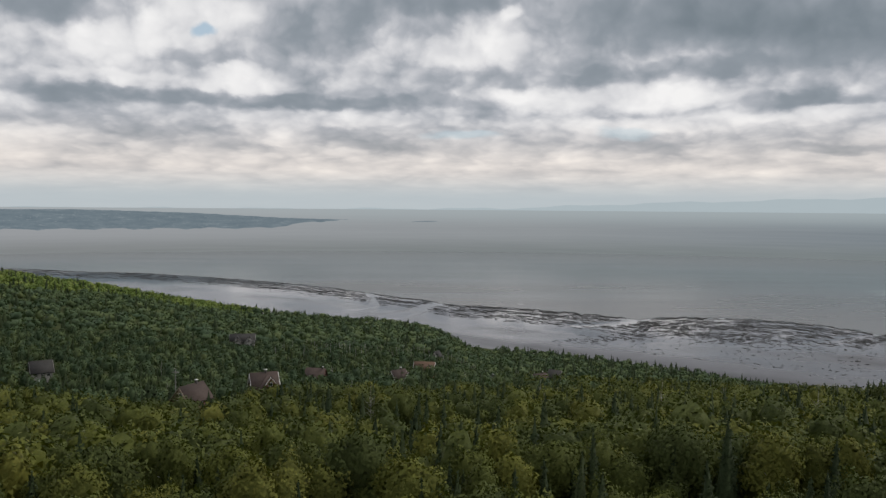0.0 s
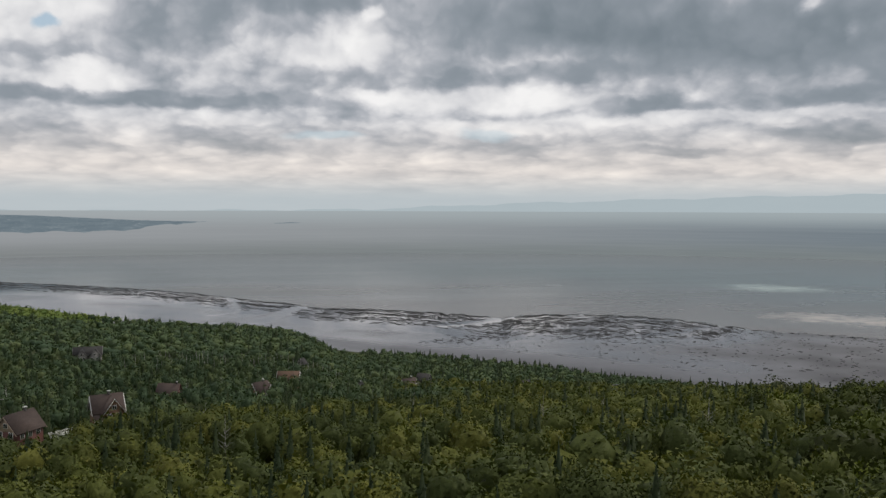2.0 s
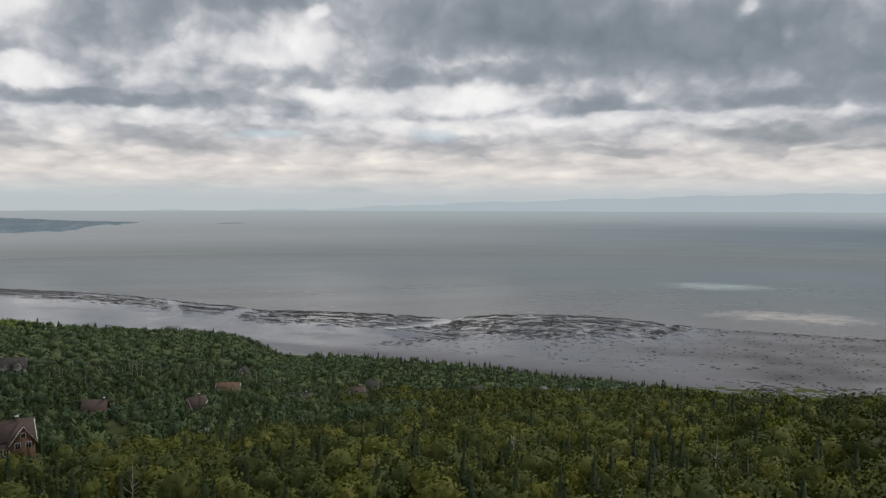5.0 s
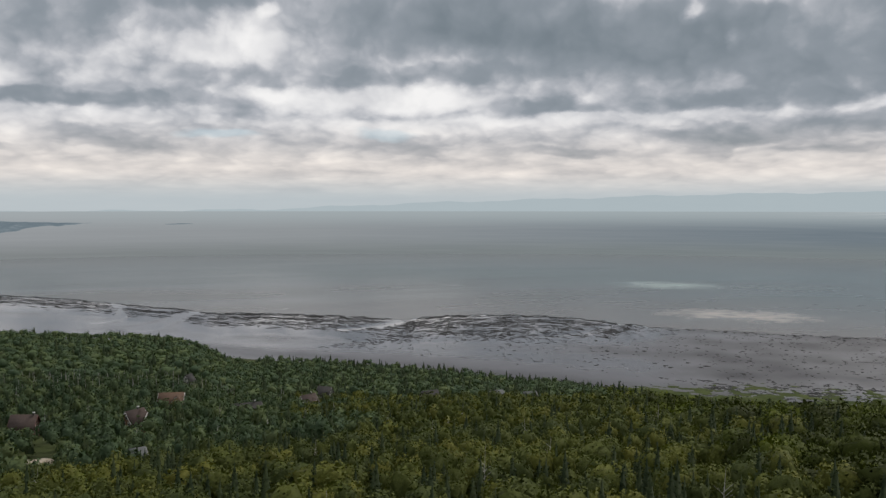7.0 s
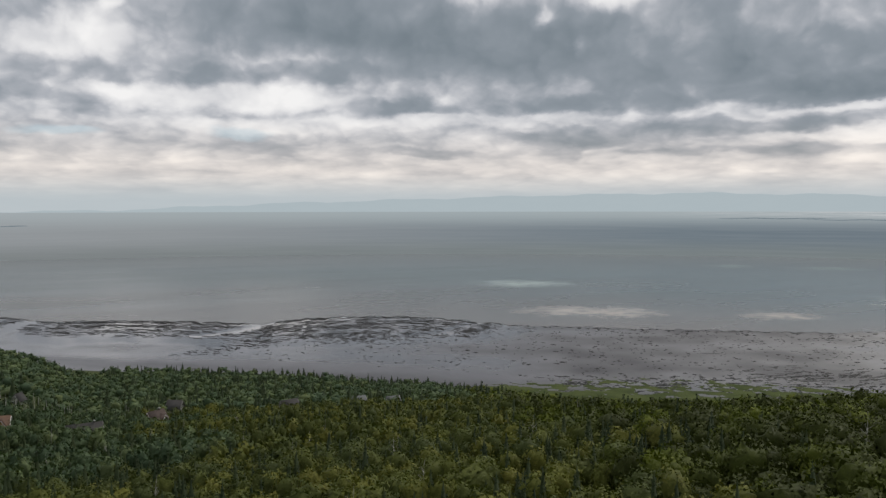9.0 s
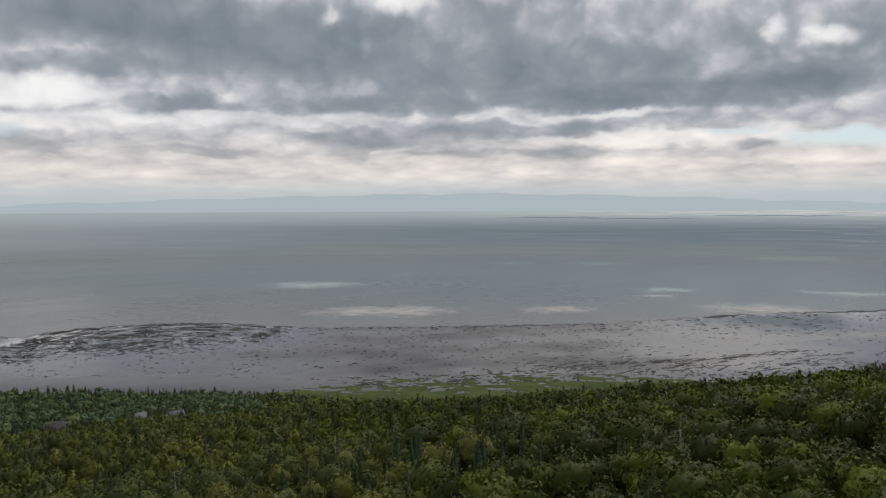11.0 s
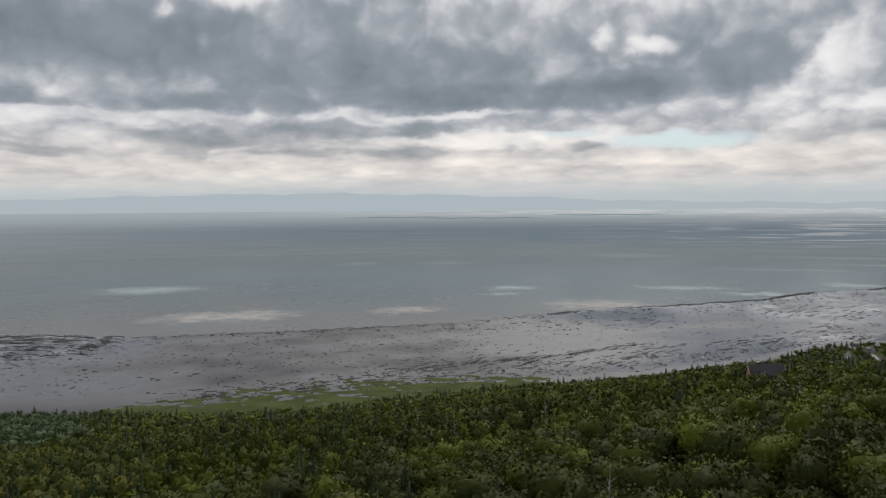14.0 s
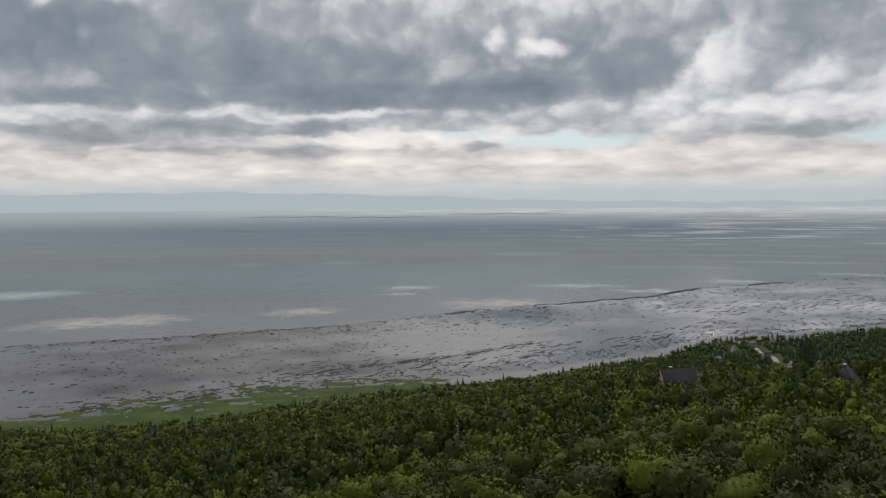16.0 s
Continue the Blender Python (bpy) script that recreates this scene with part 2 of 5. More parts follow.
def ground_material():
    m, n = material("forest_floor")
    p = here(n)
    a, b = n.noise(p, 0.35, 6.0)[0], n.noise(p, 0.04, 3.0)[0]
    c = n.mix(a, (0.040, 0.052, 0.022), (0.080, 0.092, 0.038))
    surface(n, n.mix(n.map(b, 0.4, 0.65), c, (0.065, 0.080, 0.028)), 0.95, a, 0.6, 0.3, spec=0.08)
    return m


def water_material():
    m, n = material("estuary_water")
    p = here(n)
    x, y, z = n.split(p)
    az = n.math("DEGREES", n.math("ARCTAN2", x, y))
    r = n.vec("LENGTH", p)
    band = n.noise(n.vec("MULTIPLY", p, (0.0009, 0.0035, 0.0)), 1.0, 5.0, 0.6)[0]
    silt = n.noise(n.vec("MULTIPLY", p, (0.0006, 0.0017, 0.0)), 1.0, 4.0)[0]
    # silt browns the inshore water; reflected sky tones are put into the farther colour
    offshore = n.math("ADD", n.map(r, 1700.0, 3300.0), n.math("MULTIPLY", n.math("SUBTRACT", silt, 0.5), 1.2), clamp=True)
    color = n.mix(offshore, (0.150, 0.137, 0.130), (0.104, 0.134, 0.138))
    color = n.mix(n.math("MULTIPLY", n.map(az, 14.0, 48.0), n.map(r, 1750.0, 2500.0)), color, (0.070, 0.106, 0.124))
    # far water paled in colour to make up for missing sky reflection
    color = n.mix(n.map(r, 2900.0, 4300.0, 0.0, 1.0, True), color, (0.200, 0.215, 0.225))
    # sun glare on the water is painted as pale patches, smoother than the ripples
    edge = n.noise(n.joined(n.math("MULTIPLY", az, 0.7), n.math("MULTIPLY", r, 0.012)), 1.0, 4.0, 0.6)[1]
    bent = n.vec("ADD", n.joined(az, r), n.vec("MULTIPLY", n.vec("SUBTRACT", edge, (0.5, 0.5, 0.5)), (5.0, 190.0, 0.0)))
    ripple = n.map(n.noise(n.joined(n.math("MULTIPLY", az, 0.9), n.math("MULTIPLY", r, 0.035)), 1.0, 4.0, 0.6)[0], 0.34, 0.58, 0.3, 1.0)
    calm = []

    def glare_patch(a, far, width, length):
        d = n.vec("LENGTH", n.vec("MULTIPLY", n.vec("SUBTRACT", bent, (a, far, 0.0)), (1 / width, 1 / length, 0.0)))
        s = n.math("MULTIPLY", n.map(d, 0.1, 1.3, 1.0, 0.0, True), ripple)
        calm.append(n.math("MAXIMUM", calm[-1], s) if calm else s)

    glare_patch(31.2, 2719, 3.4, 130)
    glare_patch(35.6, 2010, 5.2, 95)
    glare_patch(47.4, 2037, 2.3, 70)
    glare_patch(63.1, 4200, 3, 260)
    glare_patch(54.7, 2548, 1.8, 88)
    glare_patch(65.5, 2580, 3.6, 70)
    glare_patch(50.7, 3650, 2.4, 111)
    glare_patch(44.7, 3669, 1.5, 113)
    glare_patch(60.1, 2129, 3.7, 121)
    glare_patch(76, 2786, 1.9, 81)
    glare_patch(53.9, 2369, 1.1, 45)
    glare_patch(72.5, 3350, 4.5, 60)
    glare_patch(80.0, 3700, 6.0, 75)
    glare_patch(84.5, 3150, 5.0, 55)
    glare_patch(77.0, 4150, 6.0, 90)
    glare_patch(70.5, 2450, 3.0, 45)
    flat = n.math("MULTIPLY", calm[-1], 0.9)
    # the glare's brightness goes into the base colour, creamy near and greenish far
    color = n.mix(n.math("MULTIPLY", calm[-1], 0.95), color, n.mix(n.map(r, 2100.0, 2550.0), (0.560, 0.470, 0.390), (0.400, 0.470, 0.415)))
    rough = n.math("SUBTRACT", n.math("MULTIPLY", n.map(band, 0.35, 0.7, 0.30, 0.22), n.map(r, 2400.0, 4400.0, 1.0, 0.55)), n.math("MULTIPLY", flat, 0.20))
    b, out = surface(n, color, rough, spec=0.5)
    b.inputs["IOR"].default_value = 1.33
    return m


def mud_material():
    """Wet tidal mud: films of water, bare silt, and dark weedy ribs where the 'weed' attribute is high."""
    m, n = material("wet_tidal_mud")
    p = here(n)
    weed = n.attribute("weed").outputs["Fac"]
    film = n.attribute("film").outputs["Fac"]
    along = n.attribute("lie").outputs["Vector"]
    ribs = n.noise(n.vec("MULTIPLY", along, (0.024, 0.090, 0.0)), 1.0, 5.0, 0.66, 0.4)[0]
    specks = n.noise(n.vec("MULTIPLY", along, (0.13, 0.25, 0.0)), 1.0, 5.0, 0.72)[0]
    broad = n.noise(n.vec("MULTIPLY", along, (0.004, 0.012, 0.0)), 1.0, 4.0, 0.6)[0]
    lines = n.math("ADD", n.math("SUBTRACT", ribs, 0.5), n.math("MULTIPLY", n.math("SUBTRACT", specks, 0.5), 1.2))
    lines = n.math("ADD", lines, n.math("MULTIPLY", n.math("SUBTRACT", broad, 0.5), 0.6))
    edge = n.map(weed, 0.0, 1.0, 0.50, 0.03)
    dark = n.map(n.math("SUBTRACT", lines, edge), -0.015, 0.03, 0.0, 1.0, True)
    silt = n.mix(n.map(broad, 0.35, 0.65), (0.068, 0.066, 0.074), (0.098, 0.094, 0.104))
    silt = n.mix(n.math("MULTIPLY", n.map(specks, 0.4, 0.65), 0.4), silt, (0.055, 0.052, 0.056))
    # mud with little film is darkened, reflected dark cloud painted into its colour
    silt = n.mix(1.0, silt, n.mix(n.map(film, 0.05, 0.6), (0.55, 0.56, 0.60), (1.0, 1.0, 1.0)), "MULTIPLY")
    color = n.mix(dark, silt, n.mix(ribs, (0.006, 0.007, 0.009), (0.018, 0.018, 0.020)))
    wet = n.math("ADD", n.map(film, 0.0, 1.6, 0.60, 0.08), n.math("MULTIPLY", n.math("SUBTRACT", broad, 0.5), -0.12))
    pools = n.math("MULTIPLY", n.map(weed, 0.3, 0.8), -0.30)
    rough = n.math("ADD", n.math("MAXIMUM", n.math("ADD", wet, pools), 0.05), n.math("MULTIPLY", dark, 0.7), clamp=True)
    surface(n, color, rough, n.math("ADD", n.math("MULTIPLY", dark, 1.0), n.math("MULTIPLY", specks, 0.12)), 0.35, 0.25, spec=n.math("MULTIPLY", n.map(film, 0.0, 0.7, 0.24, 0.64), n.map(dark, 0.0, 1.0, 1.0, 0.2)))
    return m


def marsh_material():
    m, n = material("salt_marsh_grass")
    p = here(n)
    a, b = n.noise(p, 0.5, 6.0, 0.7)[0], n.noise(p, 0.03, 4.0)[0]
    c = n.mix(n.map(a, 0.3, 0.7), (0.036, 0.050, 0.015), (0.066, 0.086, 0.025))
    surface(n, n.mix(n.map(b, 0.42, 0.62), c, (0.080, 0.098, 0.032)), 0.95, a, 0.7, 0.3, spec=0.08)
    return m


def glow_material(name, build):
    """A far backdrop that glows, with haze and light painted into its colour."""
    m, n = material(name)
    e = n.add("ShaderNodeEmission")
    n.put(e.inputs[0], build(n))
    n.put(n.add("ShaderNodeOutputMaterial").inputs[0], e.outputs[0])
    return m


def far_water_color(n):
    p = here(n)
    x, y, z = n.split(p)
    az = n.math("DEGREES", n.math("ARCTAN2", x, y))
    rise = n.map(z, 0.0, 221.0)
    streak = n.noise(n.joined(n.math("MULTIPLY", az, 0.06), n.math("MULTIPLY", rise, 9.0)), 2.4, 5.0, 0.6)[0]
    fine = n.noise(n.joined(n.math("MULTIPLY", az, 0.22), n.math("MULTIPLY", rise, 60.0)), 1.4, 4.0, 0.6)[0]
    # haze and reflected sky painted in by bearing and height
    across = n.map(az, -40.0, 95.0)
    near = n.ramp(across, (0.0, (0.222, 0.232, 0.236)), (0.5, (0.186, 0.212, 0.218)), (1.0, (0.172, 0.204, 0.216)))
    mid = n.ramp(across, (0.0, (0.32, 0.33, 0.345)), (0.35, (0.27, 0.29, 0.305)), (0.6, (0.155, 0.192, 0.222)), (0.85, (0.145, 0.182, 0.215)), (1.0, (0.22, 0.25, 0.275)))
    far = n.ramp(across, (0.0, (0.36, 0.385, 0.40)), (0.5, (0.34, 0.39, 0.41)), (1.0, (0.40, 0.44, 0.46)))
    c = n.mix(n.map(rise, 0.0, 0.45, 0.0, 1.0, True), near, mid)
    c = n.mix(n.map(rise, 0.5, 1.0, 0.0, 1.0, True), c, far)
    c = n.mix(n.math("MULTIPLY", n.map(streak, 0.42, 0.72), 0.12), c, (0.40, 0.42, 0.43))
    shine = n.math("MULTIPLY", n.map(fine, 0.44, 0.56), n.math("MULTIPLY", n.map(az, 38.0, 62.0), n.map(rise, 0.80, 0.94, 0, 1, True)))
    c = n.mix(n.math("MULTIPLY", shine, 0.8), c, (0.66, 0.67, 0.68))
    # bright lanes on the water towards the sun, painted into the glow
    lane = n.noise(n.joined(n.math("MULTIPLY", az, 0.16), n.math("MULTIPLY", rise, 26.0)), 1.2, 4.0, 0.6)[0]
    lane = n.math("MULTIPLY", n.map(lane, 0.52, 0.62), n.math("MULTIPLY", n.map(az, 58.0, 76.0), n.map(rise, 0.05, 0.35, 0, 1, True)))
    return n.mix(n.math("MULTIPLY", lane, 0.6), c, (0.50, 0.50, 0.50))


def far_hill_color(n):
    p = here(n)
    # blue-grey haze over the hills is painted into their tones
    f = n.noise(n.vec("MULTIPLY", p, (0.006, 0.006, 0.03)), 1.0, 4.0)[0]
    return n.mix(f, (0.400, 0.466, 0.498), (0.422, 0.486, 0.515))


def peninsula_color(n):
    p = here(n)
    # the land's tones include the haze in front of it
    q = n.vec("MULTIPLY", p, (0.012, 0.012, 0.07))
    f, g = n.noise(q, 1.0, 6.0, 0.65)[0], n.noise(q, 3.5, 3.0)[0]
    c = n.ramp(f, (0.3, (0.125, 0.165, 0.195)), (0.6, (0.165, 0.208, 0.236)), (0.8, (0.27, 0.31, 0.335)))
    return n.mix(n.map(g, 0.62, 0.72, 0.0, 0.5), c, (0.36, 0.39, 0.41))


floor_mat, water_mat, mud_mat, marsh_mat = ground_material(), water_material(), mud_material(), marsh_material()
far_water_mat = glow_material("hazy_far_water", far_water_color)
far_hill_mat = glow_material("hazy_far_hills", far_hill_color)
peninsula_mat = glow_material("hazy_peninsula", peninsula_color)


# ---- land ----
AZ_SHORE = [-180, -75, -60, -32, -20, -10, 0, 4.6, 8.5, 16, 20, 24, 28, 33, 37, 42, 50, 54, 61, 69, 73.5, 78, 84, 95, 110, 125, 180]
R_SHORE = [6000, 6000, 4200, 2300, 1880, 1620, 1440, 1365, 1330, 1255, 1205, 1175, 1135, 1085, 1070, 1088, 1145, 1170, 1230, 1390, 1590, 1645, 1840, 2500, 4000, 6000, 6000]
AZ_CREST = [-180, -75, -45, -32, -28, -21.8, -14.8, -11, -5.2, -2, -0.1, 1, 2, 3.2, 66, 72, 80, 95, 120, 180]
H_CREST = [330, 260, 190, 154, 140, 114, 84, 71, 62, 56, 44, 28, 11, 3, 3, 3, 5, 20, 200, 330]
AZ_OUTER = [-180, -45, -30, -23.2, -20.5, -14.8, -11, -7.2, -3.3, -1.1, 0.7, 4.6, 8.5, 13.1, 16, 19.6, 23, 26.3, 30, 38, 45, 50, 55.4, 61.4, 64.7, 70.3, 72.3, 77.6, 82.6, 95, 120, 180]
R_OUTER = [4300, 4300, 3600, 3180, 3110, 2808, 2620, 2430, 2210, 2130, 2040, 1993, 1940, 1850, 1915, 1933, 1926, 1870, 1785, 1765, 1793, 1818, 1951, 2088, 2156, 2330, 2500, 2760, 3005, 3800, 4300, 4300]
TREE = 9.0


def polar(x, y):
    return np.degrees(np.arctan2(x, y)), np.hypot(x, y)


def shore(az):
    return np.interp(az, AZ_SHORE, R_SHORE)


def wobble(x, y, size, seed):
    """Cheap smooth unevenness between -1 and 1."""
    x, y = np.asarray(x, float) / size, np.asarray(y, float) / size
    s = 0
    for k in range(5):
        a = seed * 1.7 + k * 2.39996
        f = 1.0 + 0.37 * k
        s = s + np.sin(f * (x * math.cos(a) + y * math.sin(a)) * 2 + seed * 3.1 + k * 1.3) / (1 + 0.4 * k)
    return s / 3.2


def slope(x, y):
    """Height of the hillside's ground near the camera's path."""
    return EYE - 5.3 + 0.0064 * x - 0.1996 * y - 0.1373e-3 * x * x + 0.0062e-3 * x * y + 0.0023e-3 * y * y - TREE


def ground(x, y):
    x, y = np.asarray(x, float), np.asarray(y, float)
    az, r = polar(x, y)
    s = shore(az)
    crest = np.interp(az, AZ_CREST, H_CREST)
    rc = np.minimum(s - 45, np.interp(az, [-40, 0, 8], [1220, 1220, 1400]))
    k = 340 / np.maximum(r, 340)
    near = np.maximum(slope(x * k, y * k), 110)
    t = np.clip((r - 340) / np.maximum(rc - 340, 1), 0, 1)
    h = near * (1 - t) + crest * t
    h = h - 9 * np.sin(np.pi * t) * np.interp(az, [1, 4, 14, 26], [0, 1, 1, 0])
    h = h - 42 * np.sin(np.pi * t) * np.interp(az, [64, 74, 95, 110], [0, 1, 1, 0])
    u = np.clip((r - rc) / (s - rc), 0, 1)
    h = np.where(r > rc, crest * (1 - u * u * (3 - 2 * u)) + 0.6, h)
    h = h + wobble(x, y, 70, 1) * 2.2 * np.clip((s - r) / 200, 0, 1) * np.clip((r - 60) / 100, 0, 1)
    h = h + 2.5 * np.exp(-((x - 168) ** 2 + (y - 138) ** 2) / 60.0 ** 2)
    low = np.clip((72 - y) / 26, 0, 1)
    h = h - 4.6 * low * low * (3 - 2 * low)
    h = h - 3.0 * np.exp(-((x + 12) ** 2 + (y - 105) ** 2) / 45.0 ** 2)
    # a levelled yard for the two chalets
    h = h + 3.4 * np.exp(-((x + 76) ** 2 + (y - 247) ** 2) / 17.0 ** 2) + 5.8 * np.exp(-((x + 59) ** 2 + (y - 272) ** 2) / 14.0 ** 2)
    return np.where(r > s, 0.6 - (r - s) * 0.05, h)


def mesh_object(name, verts, faces, mat, parent=None, smooth=False, label=""):
    me = bpy.data.meshes.new(name)
    verts, faces = np.asarray(verts, np.float32), np.asarray(faces, np.int32)
    n, k = faces.shape
    me.vertices.add(len(verts))
    me.vertices.foreach_set("co", verts.ravel())
    me.loops.add(n * k)
    me.loops.foreach_set("vertex_index", faces.ravel())
    me.polygons.add(n)
    me.polygons.foreach_set("loop_start", np.arange(0, n * k, k, dtype=np.int32))
    me.update(calc_edges=True)
    if smooth:
        me.polygons.foreach_set("use_smooth", np.ones(n, bool))
    me.materials.append(mat)
    ob = new(name, me)
    if parent is not None:
        ob.parent = parent
    if label:
        tagged(ob, label)
    return ob


def sheet(rows, cols):
    """Quads of a grid of rows x cols vertices."""
    i, j = np.meshgrid(np.arange(rows - 1), np.arange(cols - 1), indexing="ij")
    a = (i * cols + j).ravel()
    return np.stack([a, a + 1, a + cols + 1, a + cols], 1)


def build_land():
    az = np.concatenate([np.linspace(-180, -40, 60)[:-1], np.linspace(-40, 100, 300), np.linspace(100, 180, 40)[1:]])
    u = np.linspace(0, 1, 120)[:, None]
    reach = np.minimum(shore(az) + 40, 4950)[None, :]
    r = 2 + (reach - 2) * u ** 1.5
    x, y = r * np.sin(np.radians(az)), r * np.cos(np.radians(az))
    z = ground(x, y)
    ob = mesh_object("ground", np.stack([x, y, z], -1).reshape(-1, 3), sheet(*x.shape)[:, ::-1], floor_mat, smooth=True)
    tagged(ob, "forested hillside falling to a tidal shore", "ground", kind="structure")


def build_sea():
    az = np.linspace(-180, 180, 181)
    r = np.array([600, 1500, 2500, 3500, 4400.0])[:, None]
    x, y = r * np.sin(np.radians(az)), r * np.cos(np.radians(az))
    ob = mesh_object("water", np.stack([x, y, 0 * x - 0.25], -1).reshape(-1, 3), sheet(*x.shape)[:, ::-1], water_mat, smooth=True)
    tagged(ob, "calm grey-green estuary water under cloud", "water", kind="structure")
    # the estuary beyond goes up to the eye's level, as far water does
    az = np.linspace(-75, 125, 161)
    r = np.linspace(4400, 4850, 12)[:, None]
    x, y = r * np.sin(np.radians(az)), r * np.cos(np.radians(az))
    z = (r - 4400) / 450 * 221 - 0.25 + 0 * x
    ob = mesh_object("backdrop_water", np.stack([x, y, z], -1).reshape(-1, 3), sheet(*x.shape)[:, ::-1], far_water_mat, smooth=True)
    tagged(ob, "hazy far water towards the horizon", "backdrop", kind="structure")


def on_far_water(az, dip, forward=6.0):
    """The place on the far water seen from the path at an azimuth and a dip below the level, in degrees."""
    t = np.tan(np.radians(dip))
    k = 221 / 450
    r = (EYE + 4400 * k) / (k + t)
    z = EYE - r * t
    r = r - forward
    return r * np.sin(np.radians(az)), r * np.cos(np.radians(az)), z


def build_far_shores():
    # peninsula: low land that tapers to a point
    az = np.linspace(-48, -6.6, 90)
    low = np.interp(az, [-48, -28, -20, -12, -9, -6.6], [2.2, 1.62, 1.60, 1.55, 1.12, 0.98])
    top = np.interp(az, [-48, -28, -24, -17, -11, -8.5, -6.6], [0.25, 0.38, 0.36, 0.55, 0.86, 0.93, 0.96]) + 0.012 * np.sin(az * 5)
    low = np.maximum(low + 0.05 * np.sin(az * 2.1) + 0.03 * np.sin(az * 5.7), top + 0.015)
    f = np.linspace(0, 1, 9)[:, None]
    dip = low * (1 - f) + top * f
    x, y, z = on_far_water(az[None, :] + 0 * dip, dip, 8 + 14 * np.sin(np.pi * f))
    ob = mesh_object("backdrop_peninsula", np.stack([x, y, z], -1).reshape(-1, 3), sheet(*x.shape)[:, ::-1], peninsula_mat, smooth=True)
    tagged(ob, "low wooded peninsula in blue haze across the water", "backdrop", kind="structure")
    # low islets, thin and dark on the far water
    for a0, a1, d0 in ((44, 51, 0.68), (49, 57.5, 0.76), (-2.2, -0.4, 1.06), (58, 66, 0.58)):
        az = np.linspace(a0, a1, 30)
        f = np.linspace(0, 1, 3)[:, None]
        dip = d0 + 0.02 * np.sin(az * 2) + (0.05 * np.sin(np.pi * (az - a0) / (a1 - a0)) ** 0.5) * (0.5 - f)
        x, y, z = on_far_water(az[None, :] + 0 * dip, dip, 9 + 6 * np.sin(np.pi * f))
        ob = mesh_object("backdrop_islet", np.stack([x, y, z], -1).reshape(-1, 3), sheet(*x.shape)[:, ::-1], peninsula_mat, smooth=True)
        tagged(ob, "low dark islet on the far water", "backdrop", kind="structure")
    # far hills along the horizon
    az = np.linspace(-70, 120, 260)
    r = 4860.0
    rise = np.interp(az, [-70, -10, 4, 14, 24, 33, 42, 50, 56, 64, 75, 120], [0.0, 0.0, 0.12, 0.55, 0.85, 1.10, 1.22, 1.08, 0.90, 0.55, 0.36, 0.3])
    rise = rise + 0.05 * np.sin(az * 0.9) + 0.03 * np.sin(az * 2.3 + 1)
    x, y = r * np.sin(np.radians(az)), r * np.cos(np.radians(az))
    lo = 0 * az + 219.0
    hi = EYE - 20 + rise * 85
    v = np.stack([np.stack([x, y, lo], -1), np.stack([x, y, hi], -1), np.stack([x * 1.006, y * 1.006, lo], -1)])
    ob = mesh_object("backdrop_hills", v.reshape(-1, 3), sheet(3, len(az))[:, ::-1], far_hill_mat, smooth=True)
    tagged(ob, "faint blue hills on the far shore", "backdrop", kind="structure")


CREEKS = [  # azimuth and distance along each tidal creek, and its half width
    ([(-5.6, 2360), (-5.1, 2264), (-4.7, 2083), (-4.6, 2015), (-5.1, 1956), (-6.1, 1925)], 12),
    ([(1.8, 2160), (0.7, 2103), (-0.5, 2039), (-1.2, 1957), (-2.1, 1874), (-3.5, 1784)], 24),
    ([(14.2, 1900), (13.4, 1829), (12.8, 1783), (11.4, 1730), (9.5, 1700)], 17),
    ([(28.8, 1840), (27.6, 1783), (26.5, 1716), (25.1, 1643), (23.0, 1610)], 15),
]


def creek(x, y):
    """How much a place lies in a tidal creek, 0 to 1."""
    x, y = np.asarray(x, float), np.asarray(y, float)
    best = np.zeros(x.shape)
    for pts, half in CREEKS:
        p = np.array([(r * math.sin(radians(a)), r * math.cos(radians(a))) for a, r in pts])
        for (ax, ay), (bx, by) in zip(p[:-1], p[1:]):
            dx, dy = bx - ax, by - ay
            t = np.clip(((x - ax) * dx + (y - ay) * dy) / (dx * dx + dy * dy), 0, 1)
            d = np.hypot(x - ax - t * dx, y - ay - t * dy)
            best = np.maximum(best, np.clip(1.6 - d / half, 0, 1))
    return best


